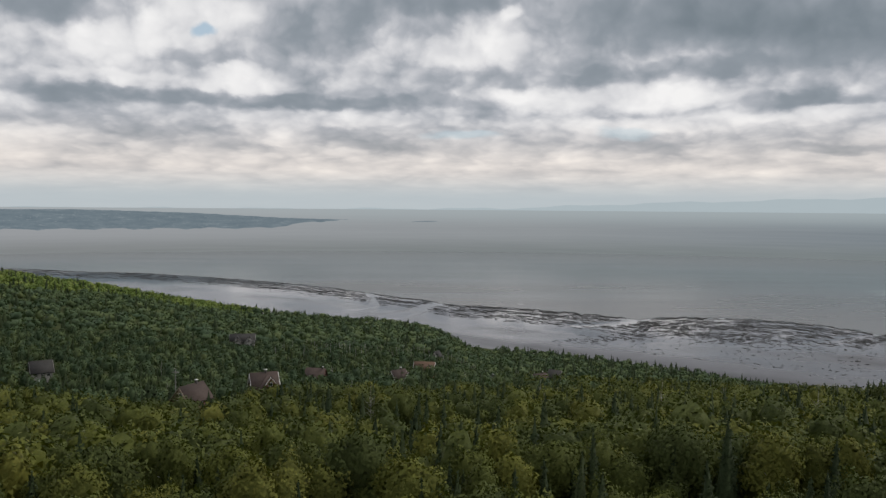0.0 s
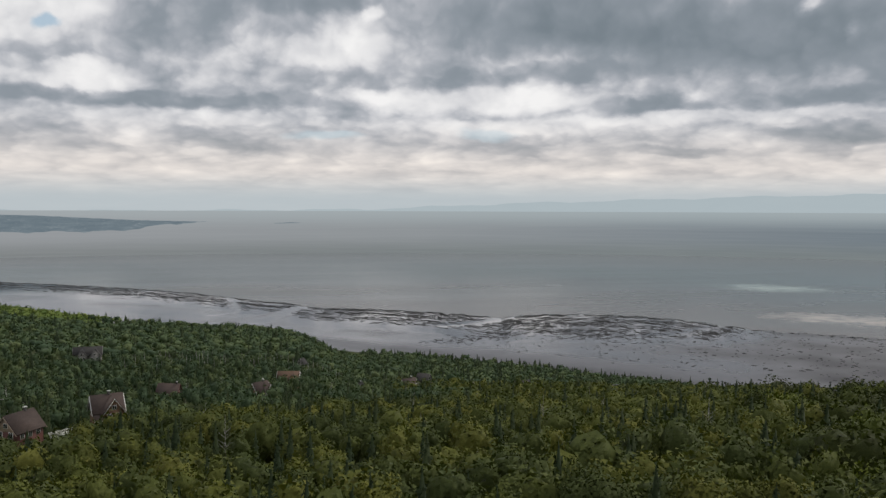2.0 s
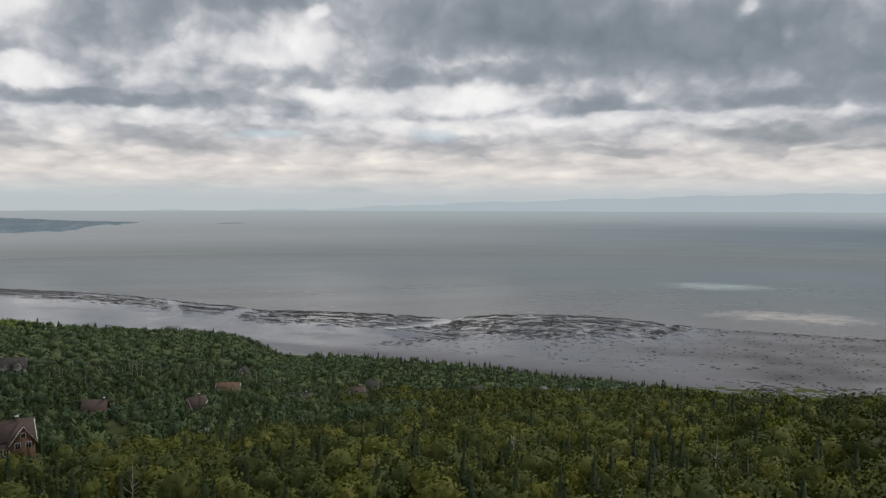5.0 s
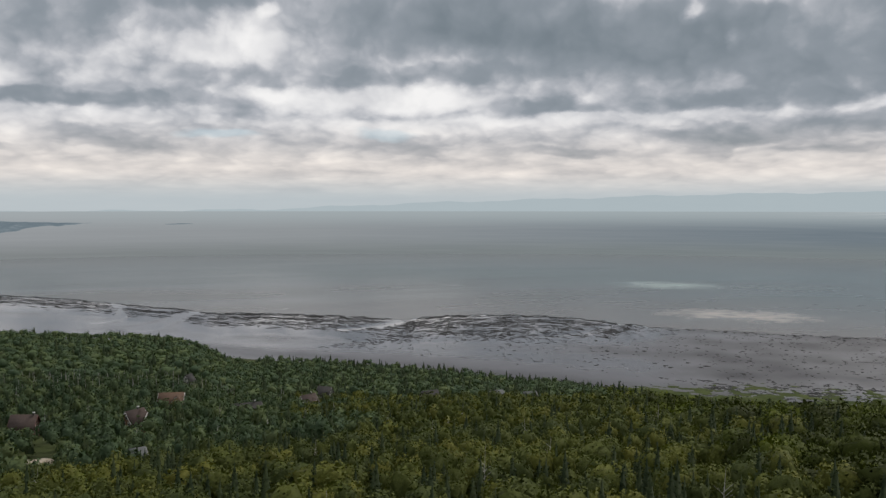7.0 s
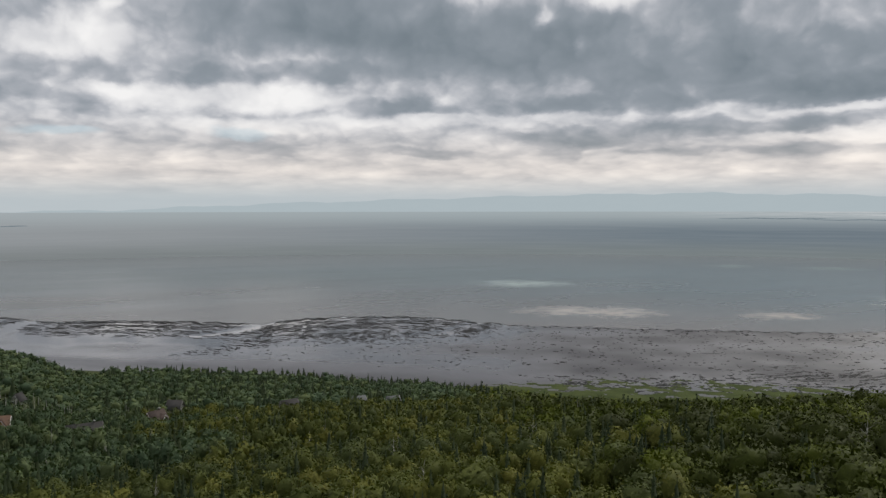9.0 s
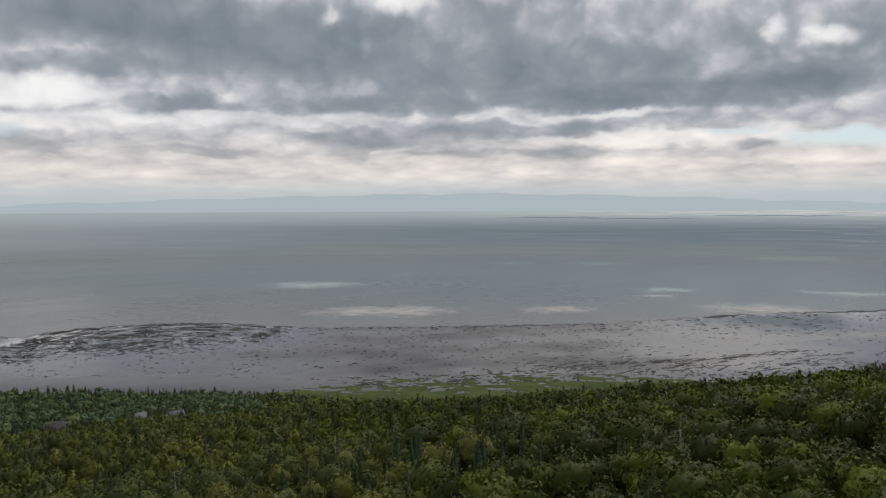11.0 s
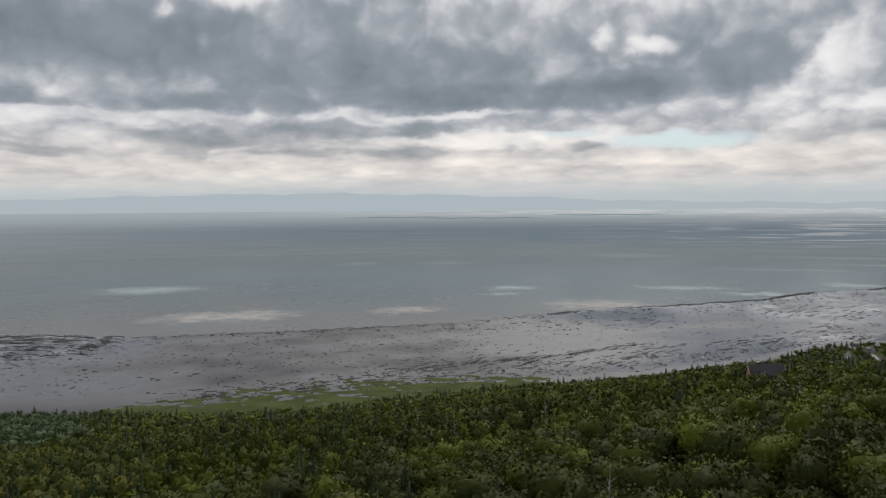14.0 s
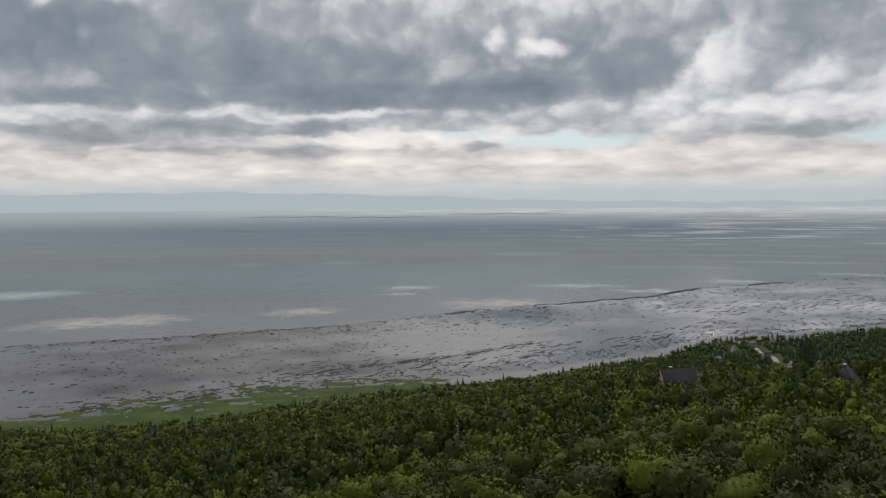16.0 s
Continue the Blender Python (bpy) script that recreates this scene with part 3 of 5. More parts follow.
def build_flats():
    az = np.linspace(-34, 96, 620)
    s = shore(az) - 12
    o = np.interp(az, AZ_OUTER, R_OUTER)
    o = o + 10 * np.sin(az * 3.1) + 7 * np.sin(az * 7.7 + 1)
    f = np.linspace(0, 1, 110)[:, None]
    r = s + (o - s) * f
    x, y = r * np.sin(np.radians(az)), r * np.cos(np.radians(az))
    gap_in = o - r
    A = az[None, :] + 0 * x
    cut = creek(x, y)
    z = 0.35 - 1.6 * np.clip(1 - gap_in / 60, 0, 1) ** 2 - cut * 0.4
    weed = np.interp(A, [-34, -24, -8, 14, 25, 28.5, 31, 40, 52, 60, 75, 96], [0.75, 0.85, 0.9, 0.95, 1.0, 0.85, 0.45, 0.34, 0.36, 0.30, 0.45, 0.55])
    band = np.interp(A, [-34, -14, 0, 10, 20, 27, 32, 96], [470, 480, 400, 400, 470, 380, 200, 130])
    outer = np.clip((1.12 - gap_in / band) * 1.5, 0, 1) ** 0.8
    inner = 0.30 * np.interp(A, [-34, 10, 18, 30, 45, 60, 96], [0.2, 0.5, 0.8, 0.8, 1.1, 1.3, 1.4])
    strip = np.exp(-(((r - s) - 110) / 70) ** 2) * np.interp(A, [30, 36, 75, 96], [0, 0.6, 0.9, 0.4])
    w = np.clip(np.maximum(np.maximum(weed * outer, inner), strip) - cut * 1.2, 0, 1)
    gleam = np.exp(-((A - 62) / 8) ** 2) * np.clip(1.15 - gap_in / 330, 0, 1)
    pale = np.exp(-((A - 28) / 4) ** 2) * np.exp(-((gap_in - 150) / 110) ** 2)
    # film set by bearing; its low values also darken the mud's colour
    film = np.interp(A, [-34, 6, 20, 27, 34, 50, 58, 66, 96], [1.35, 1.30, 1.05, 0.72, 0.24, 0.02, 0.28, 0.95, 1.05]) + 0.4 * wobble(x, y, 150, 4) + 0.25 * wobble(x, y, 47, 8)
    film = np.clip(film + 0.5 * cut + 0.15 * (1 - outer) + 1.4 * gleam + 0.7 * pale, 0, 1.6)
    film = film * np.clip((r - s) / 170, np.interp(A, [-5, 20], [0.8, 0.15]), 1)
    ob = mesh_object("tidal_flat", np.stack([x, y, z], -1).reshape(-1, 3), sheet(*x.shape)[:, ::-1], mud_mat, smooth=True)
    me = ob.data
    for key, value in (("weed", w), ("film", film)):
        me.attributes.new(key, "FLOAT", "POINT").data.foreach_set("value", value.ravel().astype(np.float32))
    lie = np.stack([np.radians(A) * 1700, r - o * 0.85, 0 * r], -1)
    me.attributes.new("lie", "FLOAT_VECTOR", "POINT").data.foreach_set("vector", lie.ravel().astype(np.float32))
    tagged(ob, "wet grey tidal mudflat with dark weedy ribs", "ground", kind="structure")


def build_marsh():
    az = np.linspace(26.5, 57, 520)
    s = shore(az) - 25
    front = np.interp(az, [26.5, 28.5, 33, 37, 42, 46, 50, 54, 57], [1150, 1166, 1176, 1190, 1218, 1215, 1240, 1245, 1215])
    f = np.linspace(0, 1, 44)[:, None]
    r = s + (front - s) * 1.45 * f
    x, y = r * np.sin(np.radians(az)), r * np.cos(np.radians(az))
    # tongues and tussocks of grass with pools and creeks between them
    along = np.radians(az)[None, :] * 1180 + 0 * r
    rough = np.array([[noise.fractal((u / 34, v / 19, 0.3), 0.55, 2.1, 4) for u, v in zip(ru, rv)] for ru, rv in zip(along, r)])
    field = 1.0 - f * 1.45 + 0.75 * rough - 0.9 * np.clip(0.05 - f, 0, 1)
    z = 0.35 + 0.55 * np.clip(field * 3.0, -1.6, 1) + 0.1 * wobble(x, y, 12, 3)
    ob = mesh_object("salt_marsh", np.stack([x, y, z], -1).reshape(-1, 3), sheet(*x.shape)[:, ::-1], marsh_mat, smooth=True)
    tagged(ob, "green salt marsh strip with a ragged edge", "ground", kind="structure")


def build_weed():
    """Low dark ribs of weed and stones on the mud: long lines on the outer banks, scattered patches elsewhere."""
    rng = np.random.default_rng(77)

    def strip(az, gap_in, length, width, lean, out):
        o = float(np.interp(az, AZ_OUTER, R_OUTER))
        n = 7
        u = np.linspace(-0.5, 0.5, n)
        a = az + np.degrees(u * length / o)
        edge = np.interp(a, AZ_OUTER, R_OUTER) + (10 * np.sin(a * 3.1) + 7 * np.sin(a * 7.7 + 1)) * math.exp(-gap_in / 40)
        g = gap_in + lean * u * length + width * 0.5 * rng.normal(0, 0.5, n)
        half = width / 2 * np.sqrt(np.clip(1 - (2 * u) ** 2, 0.02, 1)) * rng.uniform(0.6, 1.2, n)
        rows = []
        mud = 0.35 - 1.6 * np.clip(1 - g / 60, 0, 1) ** 2
        for k, up in ((-1, -0.08), (0, 0.4), (1, -0.08)):
            r = edge - g + k * half
            rows.append(np.stack([r * np.sin(np.radians(a)), r * np.cos(np.radians(a)), mud + up], -1))
        v = np.concatenate(rows)
        out.append((v, sheet(3, n)[:, ::-1]))

    def in_creek(az, g):
        r = float(np.interp(az, AZ_OUTER, R_OUTER)) - g
        return creek(r * math.sin(radians(az)), r * math.cos(radians(az))) > 0.45

    ribs, patches = [], []
    while len(ribs) < 3300:
        az = rng.uniform(-31, 28.5)
        reach = np.interp(az, [-31, 0, 12, 20, 27, 28.5], [300, 270, 270, 340, 260, 100])
        g = reach * rng.uniform(0.02, 1.0) ** 0.95
        if in_creek(az, g) or wobble(az * 30, g * 2.2, 60, 12) < rng.uniform(-0.6, 0.1):
            continue
        fade = 1 - 0.6 * g / reach
        strip(az, g, rng.uniform(8, 24) * rng.uniform(0.5, 2.8) * fade, rng.uniform(2.4, 7.0) * (0.5 + 0.5 * fade), rng.normal(0.0, 0.30), ribs)

    def belt(points, count, spread, length, width, lean=0.1):
        """Patches strewn along a line given by azimuths and distances."""
        p = np.array(points, float)
        for t in rng.uniform(0, len(p) - 1, count):
            az, r = np.interp(t, range(len(p)), p[:, 0]), np.interp(t, range(len(p)), p[:, 1])
            az = az + rng.normal(0, spread / r * 57.3)
            g = float(np.interp(az, AZ_OUTER, R_OUTER)) - r - rng.normal(0, spread)
            strip(az, g, rng.uniform(0.4, 1.4) * length, rng.uniform(0.5, 1.4) * width, rng.normal(0, lean), patches)

    belt([(8.7, 1487), (10.6, 1518), (13.0, 1560), (15.2, 1599)], 150, 22, 9, 4)
    belt([(16.4, 1654), (18.7, 1611), (20.8, 1566)], 260, 38, 9, 5)
    belt([(21.0, 1640), (24.0, 1600)], 110, 40, 8, 4)
    belt([(50.0, 1353), (52.3, 1371), (53.8, 1394), (57.2, 1430), (58.8, 1481), (62.4, 1560)], 130, 7, 17, 7, 0.35)
    belt([(44.0, 1330), (50.0, 1353), (55.0, 1400)], 80, 28, 14, 7)
    belt([(71.8, 2066), (75.2, 2091), (78.6, 2123), (82.0, 2282), (84.0, 2445)], 260, 90, 17, 9)
    for a, b, n in (((46.6, 1800), (50.0, 1815), 40), ((57.0, 1935), (59.9, 2071), 30), ((61.2, 2070), (66.3, 2167), 44), ((66.4, 2179), (70.3, 2297), 40), ((71.0, 2343), (73.5, 2526), 46),
                    ((76.9, 2660), (78.8, 2815), 26), ((79.3, 2842), (82.8, 3046), 40), ((28.5, 1795), (36.0, 1762), 46), ((36.5, 1765), (45.5, 1792), 50)):
        belt((a, b), 2 * n, 6, 30, 9, 0.05)
    while len(patches) < 2300:
        kind = rng.uniform()
        if kind < 0.09:  # along the outer edge
            az, g, l, w = rng.uniform(28, 84), abs(rng.normal(0, 24)) + 4, rng.uniform(6, 44), rng.uniform(3, 8)
        elif kind < 0.50:  # specks over the open mud
            az = rng.uniform(22, 86)
            span = float(np.interp(az, AZ_OUTER, R_OUTER) - shore(az))
            g, l, w = rng.uniform(0.05, 0.95) * span, 2.5 + rng.exponential(4.0), rng.uniform(2.5, 7)
        else:  # the stony belt off the marsh and the low shore
            az = rng.uniform(33, 74)
            span = float(np.interp(az, AZ_OUTER, R_OUTER) - shore(az))
            g, l, w = span - np.interp(az, [33, 45, 58, 74], [95, 150, 210, 200]) - rng.normal(0, 38), rng.uniform(5, 34), rng.uniform(4, 13)
        if wobble(az * 30, g, 70, 15) < rng.uniform(-0.7, 0.5):
            continue
        strip(az, g, l, w, rng.normal(0, 0.15), patches)
    for name, label, pieces in (("weed_ribs", "long dark ribs of seaweed and stones on the outer mud banks", ribs), ("weed_patches", "scattered dark patches of seaweed and stones on the wet mud", patches)):
        v, f, base = [], [], 0
        for pv, pf in pieces:
            v.append(pv), f.append(pf + base)
            base += len(pv)
        ob = mesh_object(name, np.concatenate(v), np.concatenate(f), weed_mat, smooth=True)
        tagged(ob, label, "seaweed", kind="stuff")


def weed_material():
    m, n = material("dark_seaweed")
    f = n.noise(here(n), 0.25, 5.0, 0.65)[0]
    surface(n, n.mix(n.map(f, 0.35, 0.65), (0.010, 0.011, 0.012), (0.034, 0.034, 0.032)), 0.85, f, 0.5, 0.3, spec=0.15)
    return m


weed_mat = weed_material()
build_land(), build_sea(), build_far_shores(), build_flats(), build_marsh(), build_weed()


# ---- trees ----
ICO = []


def ball():
    """Low round bodies of 20, 80 and 320 triangles."""
    if not ICO:
        for k in (1, 2, 3):
            bm = bmesh.new()
            bmesh.ops.create_icosphere(bm, subdivisions=k, radius=1)
            ICO.append((np.array([v.co[:] for v in bm.verts]), np.array([[v.index for v in f.verts] for f in bm.faces])))
            bm.free()
    return ICO


def clumps(rng, centers, outward, size, tris=2):
    """Small leaf clumps: bent rhombi (2 triangles) or single triangles, facing roughly outward, softly shaded."""
    n = len(centers)
    d = outward + rng.normal(0, 0.55, (n, 3))
    d /= np.linalg.norm(d, axis=1)[:, None] + 1e-9
    a = np.cross(d, rng.normal(0, 1, (n, 3)))
    a /= np.linalg.norm(a, axis=1)[:, None] + 1e-9
    b = np.cross(d, a)
    s = (size * rng.uniform(0.6, 1.35, n))[:, None]
    soft = outward + 0.26 * d + (0, 0, 0.30)
    soft /= np.linalg.norm(soft, axis=1)[:, None]
    if tris == 1:
        v = np.stack([centers + a * s, centers - a * s * 0.7 + b * s * 0.8, centers - a * s * 0.6 - b * s * 0.8], 1)
        return v.reshape(-1, 3), np.arange(3 * n).reshape(n, 3), np.repeat(soft, 3, axis=0)
    v = np.stack([centers + a * s, centers + b * s * 0.62 + d * s * 0.15, centers - a * s, centers - b * s * 0.62 + d * s * 0.15], 1)
    i = np.arange(n)[:, None] * 4
    f = np.concatenate([i + np.array([[0, 1, 2]]), i + np.array([[0, 2, 3]])])
    return v.reshape(-1, 3), f, np.repeat(soft, 4, axis=0)


def merged(pieces):
    parts, fs, base = [], [], 0
    for v, f, *rest in pieces:
        parts.append((v, *rest)), fs.append(f + base)
        base += len(v)
    return (np.concatenate([p[0] for p in parts]), np.concatenate(fs), *(np.concatenate([p[k] for p in parts]) for k in range(1, len(parts[0]))))


def broad_crown(rng, height, width, lobes, leaves, size, tris, fine=1, body=0.91):
    """A rounded, lumpy crown of a birch or maple, base of the trunk at 0: one body swollen into lobes, roughened by leaf clumps."""
    mid, half = height * 0.60, height * 0.40
    stretch = np.array([width / 2, width / 2, half])
    c, rad = [np.zeros(3)], [0.66]
    for k in range(lobes):
        a, e = k * 2.4 + rng.uniform(-0.5, 0.5), rng.uniform(-0.45, 0.95)
        d = rng.uniform(0.50, 0.74)
        c.append(np.array([math.cos(a) * d * math.sqrt(1 - 0.6 * e * e), math.sin(a) * d * math.sqrt(1 - 0.6 * e * e), e * 0.62]))
        rad.append(rng.uniform(0.24, 0.42))
    c, rad = np.array(c), np.array(rad)

    def skin(u):
        """The outermost lobe met in each direction: distance and normal."""
        b = u @ c.T
        disc = b * b - (c * c).sum(1)[None, :] + rad[None, :] ** 2
        t = np.where(disc > 0, b + np.sqrt(np.maximum(disc, 0)), 0)
        k = t.argmax(1)
        r = t.max(1)[:, None]
        n = u * r - c[k]
        n = 0.62 * n / (np.linalg.norm(n, axis=1)[:, None] + 1e-9) + 0.5 * u
        return r, n / stretch * (width / 2)

    v, f = ball()[fine]
    u = v / np.linalg.norm(v, axis=1)[:, None]
    r, n = skin(u)
    r = r * rng.uniform(0.90, 1.04, r.shape)
    core = (u * r * stretch * body + (0, 0, mid), f, n + rng.normal(0, 0.12, n.shape))
    d = rng.normal(0, 1, (leaves, 3))
    d[:, 2] = np.abs(d[:, 2]) * 1.1 - 0.45
    d /= np.linalg.norm(d, axis=1)[:, None]
    r, n = skin(d)
    n /= np.linalg.norm(n, axis=1)[:, None]
    p = d * r * rng.uniform(0.84, 1.15, r.shape) * stretch + (0, 0, mid)
    return merged([core, clumps(rng, p, n, size, tris)])


def spire_crown(rng, height, width, leaves, size, tris, taper=0.85):
    """A narrow conifer: tiers of drooping boughs round a stem."""
    t = 1 - np.sqrt(rng.uniform(0.0, 1, leaves))
    a = rng.uniform(0, 2 * math.pi, leaves)
    tier = 0.72 + 0.36 * np.abs(np.sin(t * 24 + np.sin(a * 3)))
    r = (1 - t) ** taper * width / 2 * tier * rng.uniform(0.5, 1.05, leaves)
    z = height * (0.10 + 0.90 * t) - r * 0.3
    p = np.stack([np.cos(a) * r, np.sin(a) * r, z], -1)
    d = np.stack([np.cos(a), np.sin(a), 0 * a + 0.35], -1)
    k = np.arange(6)
    ring = np.stack([np.cos(k * math.pi / 3) * width * 0.33, np.sin(k * math.pi / 3) * width * 0.33, 0 * k + height * 0.12], -1)
    v = np.concatenate([ring, [[0, 0, height]]])
    core = (v, np.stack([k, (k + 1) % 6, 0 * k + 6], 1), np.concatenate([ring / np.linalg.norm(ring, axis=1)[:, None] * (1, 1, 0) + (0, 0, 0.3), [[0, 0, 1.0]]]))
    return merged([core, clumps(rng, p, d, size, tris)])


def stem(height, foot, top, sides=6, bend=0.2, rng=None, limbs=0, spread=1.5):
    """A tapered trunk with limbs."""
    out = []

    def tube(p, q, r0, r1):
        p, q = np.array(p, float), np.array(q, float)
        d = (q - p) / (np.linalg.norm(q - p) + 1e-9)
        a = np.cross(d, [0.3, 1, 0.2])
        a /= np.linalg.norm(a)
        b = np.cross(d, a)
        k = np.arange(sides) * 2 * math.pi / sides
        ring = np.cos(k)[:, None] * a + np.sin(k)[:, None] * b
        v = np.concatenate([p + ring * r0, q + ring * r1])
        i = np.arange(sides)
        j = (i + 1) % sides
        out.append((v, np.concatenate([np.stack([i, j, j + sides], 1), np.stack([i, j + sides, i + sides], 1)])))

    m = np.array([bend, bend * 0.4, height * 0.5])
    tube((0, 0, -0.6), m, foot, (foot + top) / 2)
    tube(m, (0, 0, height), (foot + top) / 2, top)
    for _ in range(limbs):
        h = rng.uniform(0.45, 0.8)
        a = rng.uniform(0, 2 * math.pi)
        p = np.array([bend * (1 - h), 0, height * h])
        tube(p, p + [math.cos(a) * spread, math.sin(a) * spread, spread * 0.8], foot * 0.4, foot * 0.12)
    return merged(out)


def soften(ob, normals):
    """Leaf clumps take the rounded shading of their crown."""
    ob.data.attributes.new("custom_normal", "FLOAT_VECTOR", "POINT").data.foreach_set("vector", np.asarray(normals, np.float32).ravel())
    return ob


def tree_thing(name, label, category, group, crown, crown_mat, trunk, trunk_mat):
    ob = new(name)
    tagged(ob, label, category, group)
    mesh_object("trunk", *trunk, trunk_mat, ob)
    soften(mesh_object("crown", crown[0], crown[1], crown_mat, ob), crown[2])
    return ob


HOUSES = []  # clearings: x, y, radius
YARDS = []  # low growth before a house: x, y, half width, length, share of the full height


# ---- houses, road, rocks ----
def plain_material(name, a, b, rough, scale, stretch=(1, 1, 1), bump=0.3):
    m, n = material(name)
    p = n.vec("MULTIPLY", n.add("ShaderNodeTexCoord").outputs["Object"], stretch)
    f, g = n.noise(p, scale, 5.0, 0.62)[0], n.noise(p, scale * 0.17, 3.0)[0]
    surface(n, n.mix(n.map(n.math("ADD", n.math("MULTIPLY", f, 0.6), n.math("MULTIPLY", g, 0.4)), 0.35, 0.65), a, b), rough, f, bump, 0.03)
    return m


wood_brown = plain_material("brown_timber", (0.10, 0.052, 0.03), (0.22, 0.125, 0.075), 0.7, 3.0, (1, 1, 6))
wood_red = plain_material("red_painted_timber", (0.085, 0.030, 0.026), (0.15, 0.055, 0.045), 0.65, 3.0, (1, 1, 6))
wood_grey = plain_material("grey_weathered_timber", (0.20, 0.19, 0.18), (0.36, 0.34, 0.32), 0.8, 3.0, (1, 1, 6))
stone = plain_material("field_stone", (0.035, 0.032, 0.030), (0.09, 0.082, 0.076), 0.85, 2.2)
shingle_brown = plain_material("red_brown_shingles", (0.050, 0.034, 0.029), (0.100, 0.071, 0.060), 0.95, 2.5, (1, 1, 3))
shingle_grey = plain_material("grey_shingles", (0.028, 0.026, 0.025), (0.056, 0.052, 0.049), 0.95, 2.5, (1, 1, 3))
shingle_navy = plain_material("dark_slate_roofing", (0.006, 0.007, 0.010), (0.013, 0.014, 0.020), 0.95, 2.5, (1, 1, 3))
metal_pale = plain_material("pale_metal_roofing", (0.075, 0.082, 0.082), (0.135, 0.142, 0.14), 0.8, 1.2, (6, 1, 1))
trim_white = plain_material("white_painted_trim", (0.62, 0.60, 0.56), (0.78, 0.77, 0.74), 0.6, 4.0)
pale_wood = plain_material("pale_stained_timber", (0.36, 0.26, 0.19), (0.52, 0.41, 0.32), 0.7, 3.0, (1, 1, 5))
orange_wood = plain_material("orange_stained_timber", (0.30, 0.13, 0.05), (0.46, 0.22, 0.09), 0.6, 4.0)
cedar = plain_material("weathered_cedar_shingles", (0.085, 0.050, 0.033), (0.165, 0.100, 0.066), 0.95, 2.5, (1, 1, 3))
sand_mat = plain_material("bare_sandy_soil", (0.34, 0.28, 0.21), (0.52, 0.45, 0.36), 0.95, 0.4)
gravel_mat = plain_material("pale_gravel_road", (0.24, 0.235, 0.225), (0.38, 0.37, 0.355), 0.9, 0.5)
rock_mat = plain_material("weedy_dark_rock", (0.010, 0.011, 0.011), (0.032, 0.031, 0.028), 0.85, 0.8)


def glass_material():
    m, n = material("window_glass")
    f = n.noise(here(n), 0.8, 2.0)[0]
    surface(n, n.mix(f, (0.015, 0.018, 0.02), (0.03, 0.035, 0.04)), 0.08, spec=0.6)
    return m


glass_mat = glass_material()


def box(x0, x1, y0, y1, z0, z1):
    v = np.array([(x, y, z) for z in (z0, z1) for x, y in ((x0, y0), (x1, y0), (x1, y1), (x0, y1))], float)
    f = np.array([(0, 3, 2, 1), (4, 5, 6, 7), (0, 1, 5, 4), (1, 2, 6, 5), (2, 3, 7, 6), (3, 0, 4, 7)])
    return v, f


def tri_of(v, f):
    return v, np.concatenate([f[:, [0, 1, 2]], f[:, [0, 2, 3]]])


def gable_body(w, d, eave, ridge):
    """Walls with two gable ends; the ridge runs along x."""
    a, b = w / 2, d / 2
    v = np.array([(-a, -b, -2), (a, -b, -2), (a, b, -2), (-a, b, -2), (-a, -b, eave), (a, -b, eave), (a, b, eave), (-a, b, eave), (-a, 0, ridge), (a, 0, ridge)], float)
    f = np.array([(0, 1, 5), (0, 5, 4), (2, 3, 7), (2, 7, 6), (1, 2, 6), (1, 6, 5), (5, 6, 9), (3, 0, 4), (3, 4, 7), (7, 4, 8), (4, 5, 9), (4, 9, 8), (6, 7, 8), (6, 8, 9)])
    return v, f


def roof_slab(w, d, eave, ridge, side, over=0.6, thick=0.28):
    """One slope of the roof, with overhangs and thickness."""
    a, b = w / 2 + over, d / 2
    k = (ridge - eave) / b
    e = eave - k * over
    y1 = side * (b + over)
    v = np.array([(-a, 0, ridge), (a, 0, ridge), (a, y1, e), (-a, y1, e)], float) + (0, 0, 0.03)
    v = np.concatenate([v, v + (0, 0, thick)])
    f = np.array([(0, 1, 2, 3), (7, 6, 5, 4), (0, 4, 5, 1), (1, 5, 6, 2), (2, 6, 7, 3), (3, 7, 4, 0)])
    return tri_of(v, f if side < 0 else f[:, ::-1])


